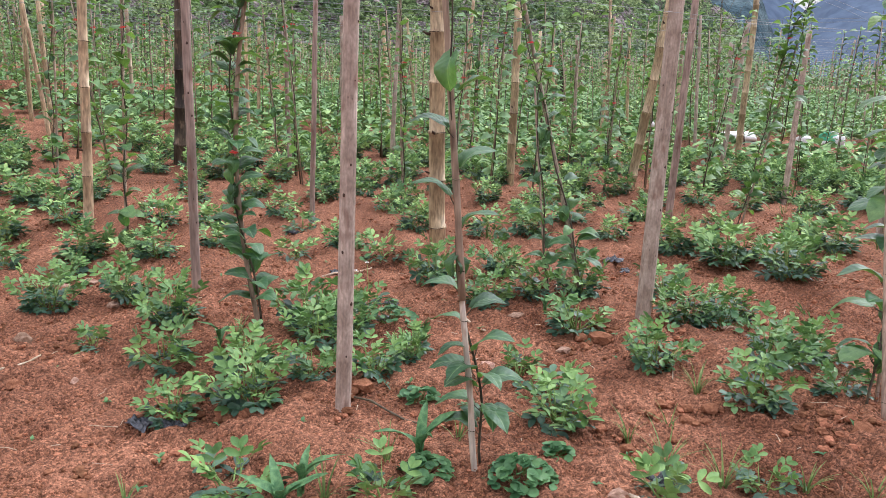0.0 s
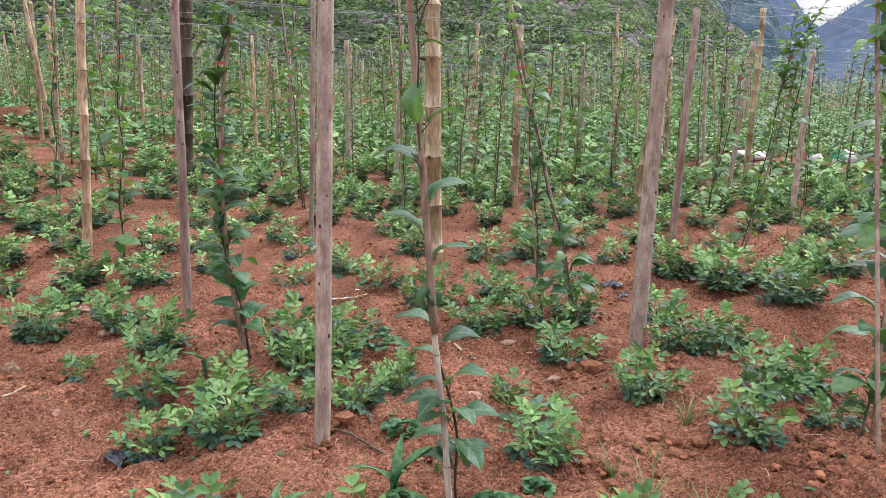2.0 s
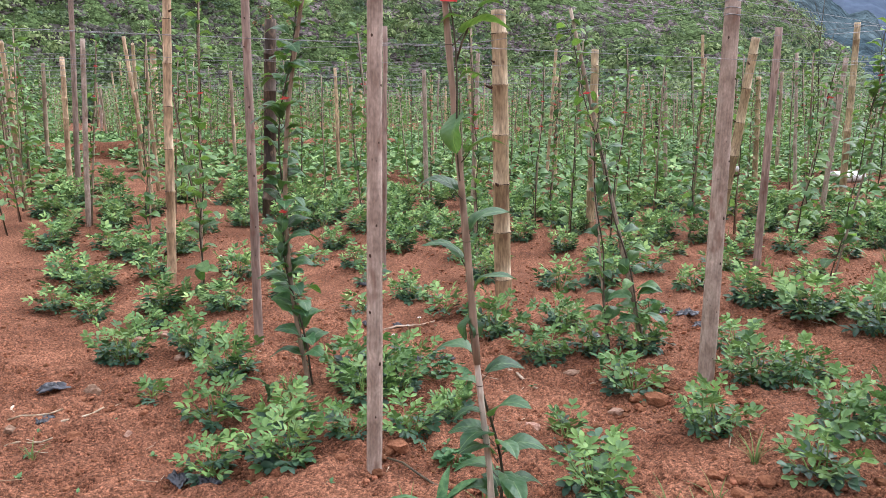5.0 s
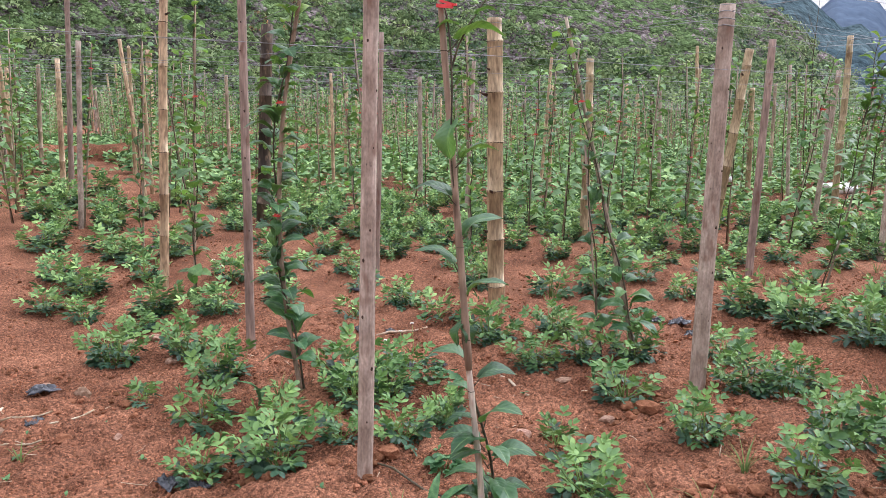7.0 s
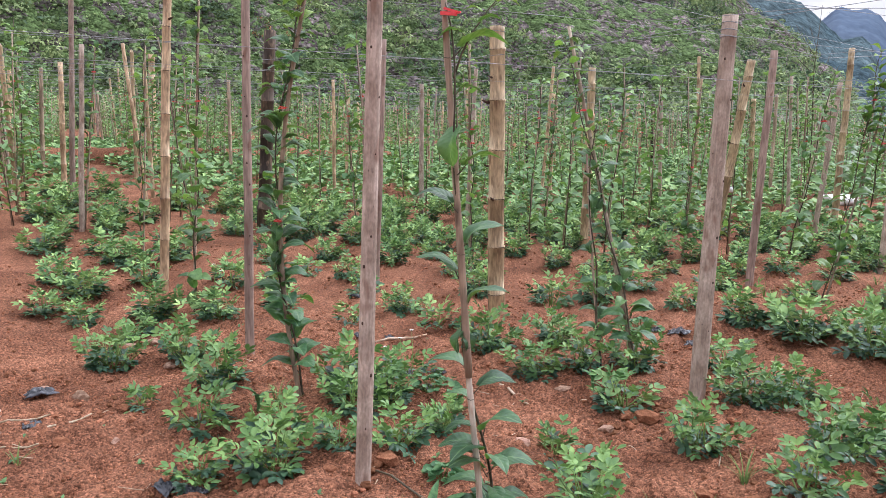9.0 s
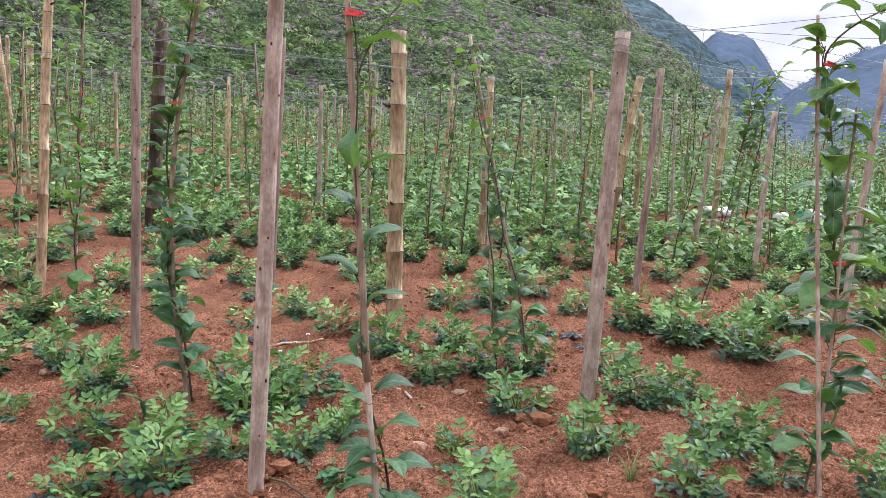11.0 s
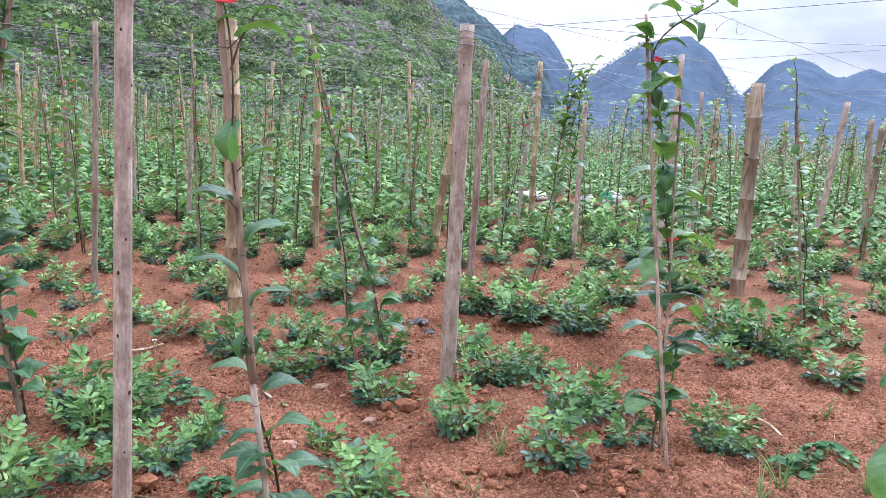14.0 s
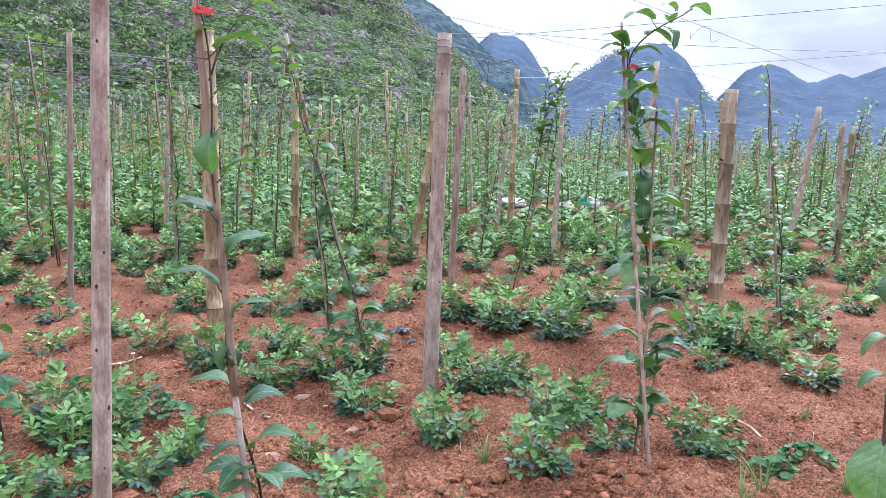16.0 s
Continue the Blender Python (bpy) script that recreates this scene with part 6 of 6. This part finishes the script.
# small white flowers among the plants
def flower(x, y, tall, seed):
    root = thing("wild_flower", Matrix.Translation((x, y, at_ground(x, y))), "thin weed with a small white flower", "flower", "wild flowers")
    part("stem", mesh_of("stem", *tube([(0, 0, 0), (0.02, 0, tall * 0.5), (0.01, 0.01, tall)], [0.002, 0.0016, 0.0012], 4), mats=[GREEN_STEM]), root)
    petal = mesh_of("petal", *leaf_shape(width=0.6, droop=0.1, fold=0.1, nu=3, nv=1, heart=0, seed=1), mats=[PETAL])
    for k in range(5):
        part("petal", petal, root, aim((0.01, 0.01, tall), 72 * k + seed * 20, 15, 0, 0.016))
    part("eye", KNOT, root, Matrix.Translation((0.01, 0.01, tall)) @ Matrix.Scale(0.005, 4))


for k, (x, y, t) in enumerate(((-0.28, 3.95, 0.3), (-0.22, 4.02, 0.34), (-2.0, 5.4, 0.34), (-1.92, 5.35, 0.3), (-0.35, 3.85, 0.26))):
    flower(x, y, t, k)

# ---------------------------------------------------------------- bushes and rocks on the hill
def bush_shape(seed, n=72, limbs=True):
    """An uneven crown of small leaf clumps that face outward, on a short trunk."""
    rr = random.Random(seed)
    bits = [tube([(0, 0, -0.3), (rr.uniform(-0.2, 0.2), rr.uniform(-0.2, 0.2), 0.6)], [0.06, 0.03], 3, cap=False)] if limbs else []
    lobes = [(rr.uniform(-0.6, 0.6), rr.uniform(-0.6, 0.6), rr.uniform(0.25, 0.9), rr.uniform(0.25, 0.45)) for _ in range(5)]
    for k in range(n):
        lx, ly, lz, lr = lobes[k % 5]
        d = Vector((rr.gauss(0, 1), rr.gauss(0, 1), abs(rr.gauss(0, 1)) + 0.1)).normalized()
        p = Vector((lx, ly, lz)) + d * lr * rr.uniform(0.75, 1.12)
        face = (d + 0.22 * Vector((rr.gauss(0, 1), rr.gauss(0, 1), rr.gauss(0, 1)))).normalized()
        side = face.orthogonal().normalized()
        other, turn, s = face.cross(side), rr.uniform(0, 6.28), rr.uniform(0.06, 0.11)
        q = [p + s * rr.uniform(0.7, 1.2) * (math.cos(turn + w) * side + math.sin(turn + w) * other) for w in (0, 2.1, 4.2)]
        bits.append((q, [(0, 1, 2)]))
    return joined(bits)


def bare_rock(az, t):
    """How rocky the slope is: a broken face high up in the middle, scattered patches elsewhere."""
    return math.exp(-(((az + 1) / 11) ** 2) - ((t - 0.5) / 0.28) ** 2)


rnd = random.Random(99)
rows, rocks, shrubs, dry = [], [], [], []
while len(rows) < 6000:
    az, t = rnd.uniform(-46, 24.5), rnd.random() ** 1.15
    r, z = hill_at(az, t)
    x, y = r * math.sin(radians(az)), r * math.cos(radians(az))
    patch = float(value_noise(x / 14, y / 14, 71)) * 0.7 + float(value_noise(x / 5, y / 5, 72)) * 0.3
    if t > 0.1 and patch + 0.4 * rnd.random() < 0.32 + 0.50 * bare_rock(az, t):
        continue
    rows.append((x, y, z - 0.5, rnd.uniform(0, 6.28), rnd.uniform(0.6, 1.9) * (1.3 if t < 0.15 or az > 12 else 1.0)))
for k in range(6):
    ob = part("hillside_bushes", spread("hillside_bushes", bush_shape(70 + k), rows[k::6], [BUSH], smooth=False), kind="stuff", label="green bushes and scrub covering the hillside")
    ob["category"] = "bushes"
while len(rocks) < 1700:
    az, t = rnd.uniform(-46, 22), rnd.uniform(0.08, 1.0)
    if rnd.random() > 0.12 + 0.9 * bare_rock(az, t):
        continue
    r, z = hill_at(az, t)
    rocks.append((r * math.sin(radians(az)), r * math.cos(radians(az)), z - 0.15, rnd.uniform(0, 6.28), 0.2 + 0.8 * rnd.random() ** 2))
for _ in range(11000):
    az, t = rnd.uniform(-46, 24), rnd.uniform(0.02, 1.0)
    r, z = hill_at(az, t)
    (dry if bare_rock(az, t) > 0.25 and rnd.random() < 0.85 else shrubs).append((r * math.sin(radians(az)), r * math.cos(radians(az)), z - 0.25, rnd.uniform(0, 6.28), rnd.uniform(0.35, 0.95)))
for k in range(3):
    ob = part("hillside_scrub", spread("hillside_scrub", bush_shape(80 + k, 20, False), shrubs[k::3], [BUSH if k else SCRUB], smooth=False), kind="stuff", label="low grey-green scrub covering the hillside")
    ob["category"] = "scrub"
ob = part("dry_scrub", spread("dry_scrub", bush_shape(85, 22, False), dry, [SCRUB], smooth=False), kind="stuff", label="dry brown-grey scrub among the rocks of the hillside")
ob["category"] = "scrub"
rows = rocks
crag = ([Vector(v) * (1 + 0.5 * noise.noise(Vector(v) * 2)) for v in BALL[0]], BALL[1])
ob = part("hillside_rocks", spread("hillside_rocks", crag, rows, [ROCK], smooth=False), kind="stuff", label="dark grey limestone outcrops on the hillside")
ob["category"] = "rocks"

rows = []
for _ in range(16):
    az, t = rnd.gauss(-17.6, 0.8), rnd.uniform(0.1, 0.22)
    r, z = hill_at(az, t)
    rows.append((r * math.sin(radians(az)), r * math.cos(radians(az)), z - 0.1, rnd.uniform(0, 6.28), rnd.uniform(0.8, 1.5)))
ob = part("withered_bushes", spread("withered_bushes", bush_shape(88, 70), rows, [RUST], smooth=False), kind="stuff", label="rust-brown withered bushes at the foot of the hill")
ob["category"] = "bushes"

# the hedge at the field's far edge
rows = []
for _ in range(420):
    az, r = rnd.uniform(-48, 62), rnd.uniform(53, 61)
    x, y = r * math.sin(radians(az)), r * math.cos(radians(az))
    rows.append((x, y, at_ground(x, y), rnd.uniform(0, 6.28), rnd.uniform(0.7, 1.4)))
ob = part("hedge", spread("hedge", bush_shape(90, 60), rows, [BUSH], smooth=False), kind="stuff", label="hedge of green bushes at the far edge of the field")
ob["category"] = "hedge"

# trees that break the crest lines of the far mountains, painted haze blue
for at, az0, az1, many in ((peak_at, 20.5, 26, 120), (mountain_at, 26, 37.6, 260), (range_at, 37.4, 48, 240)):
    rows = []
    for _ in range(many):
        az, t = rnd.uniform(az0, az1), rnd.uniform(0.96, 1.0)
        r, z = at(az, t)
        rows.append((r * math.sin(radians(az)), r * math.cos(radians(az)), z + 0.5, rnd.uniform(0, 6.28), 1.3 + 3.2 * rnd.random() ** 2))
    ob = part("crest_trees", spread("crest_trees", bush_shape(95, 50), rows, [HAZE_BLUE], smooth=False), kind="stuff", label="blue hazy trees along a far mountain crest")
    ob["category"] = "trees"
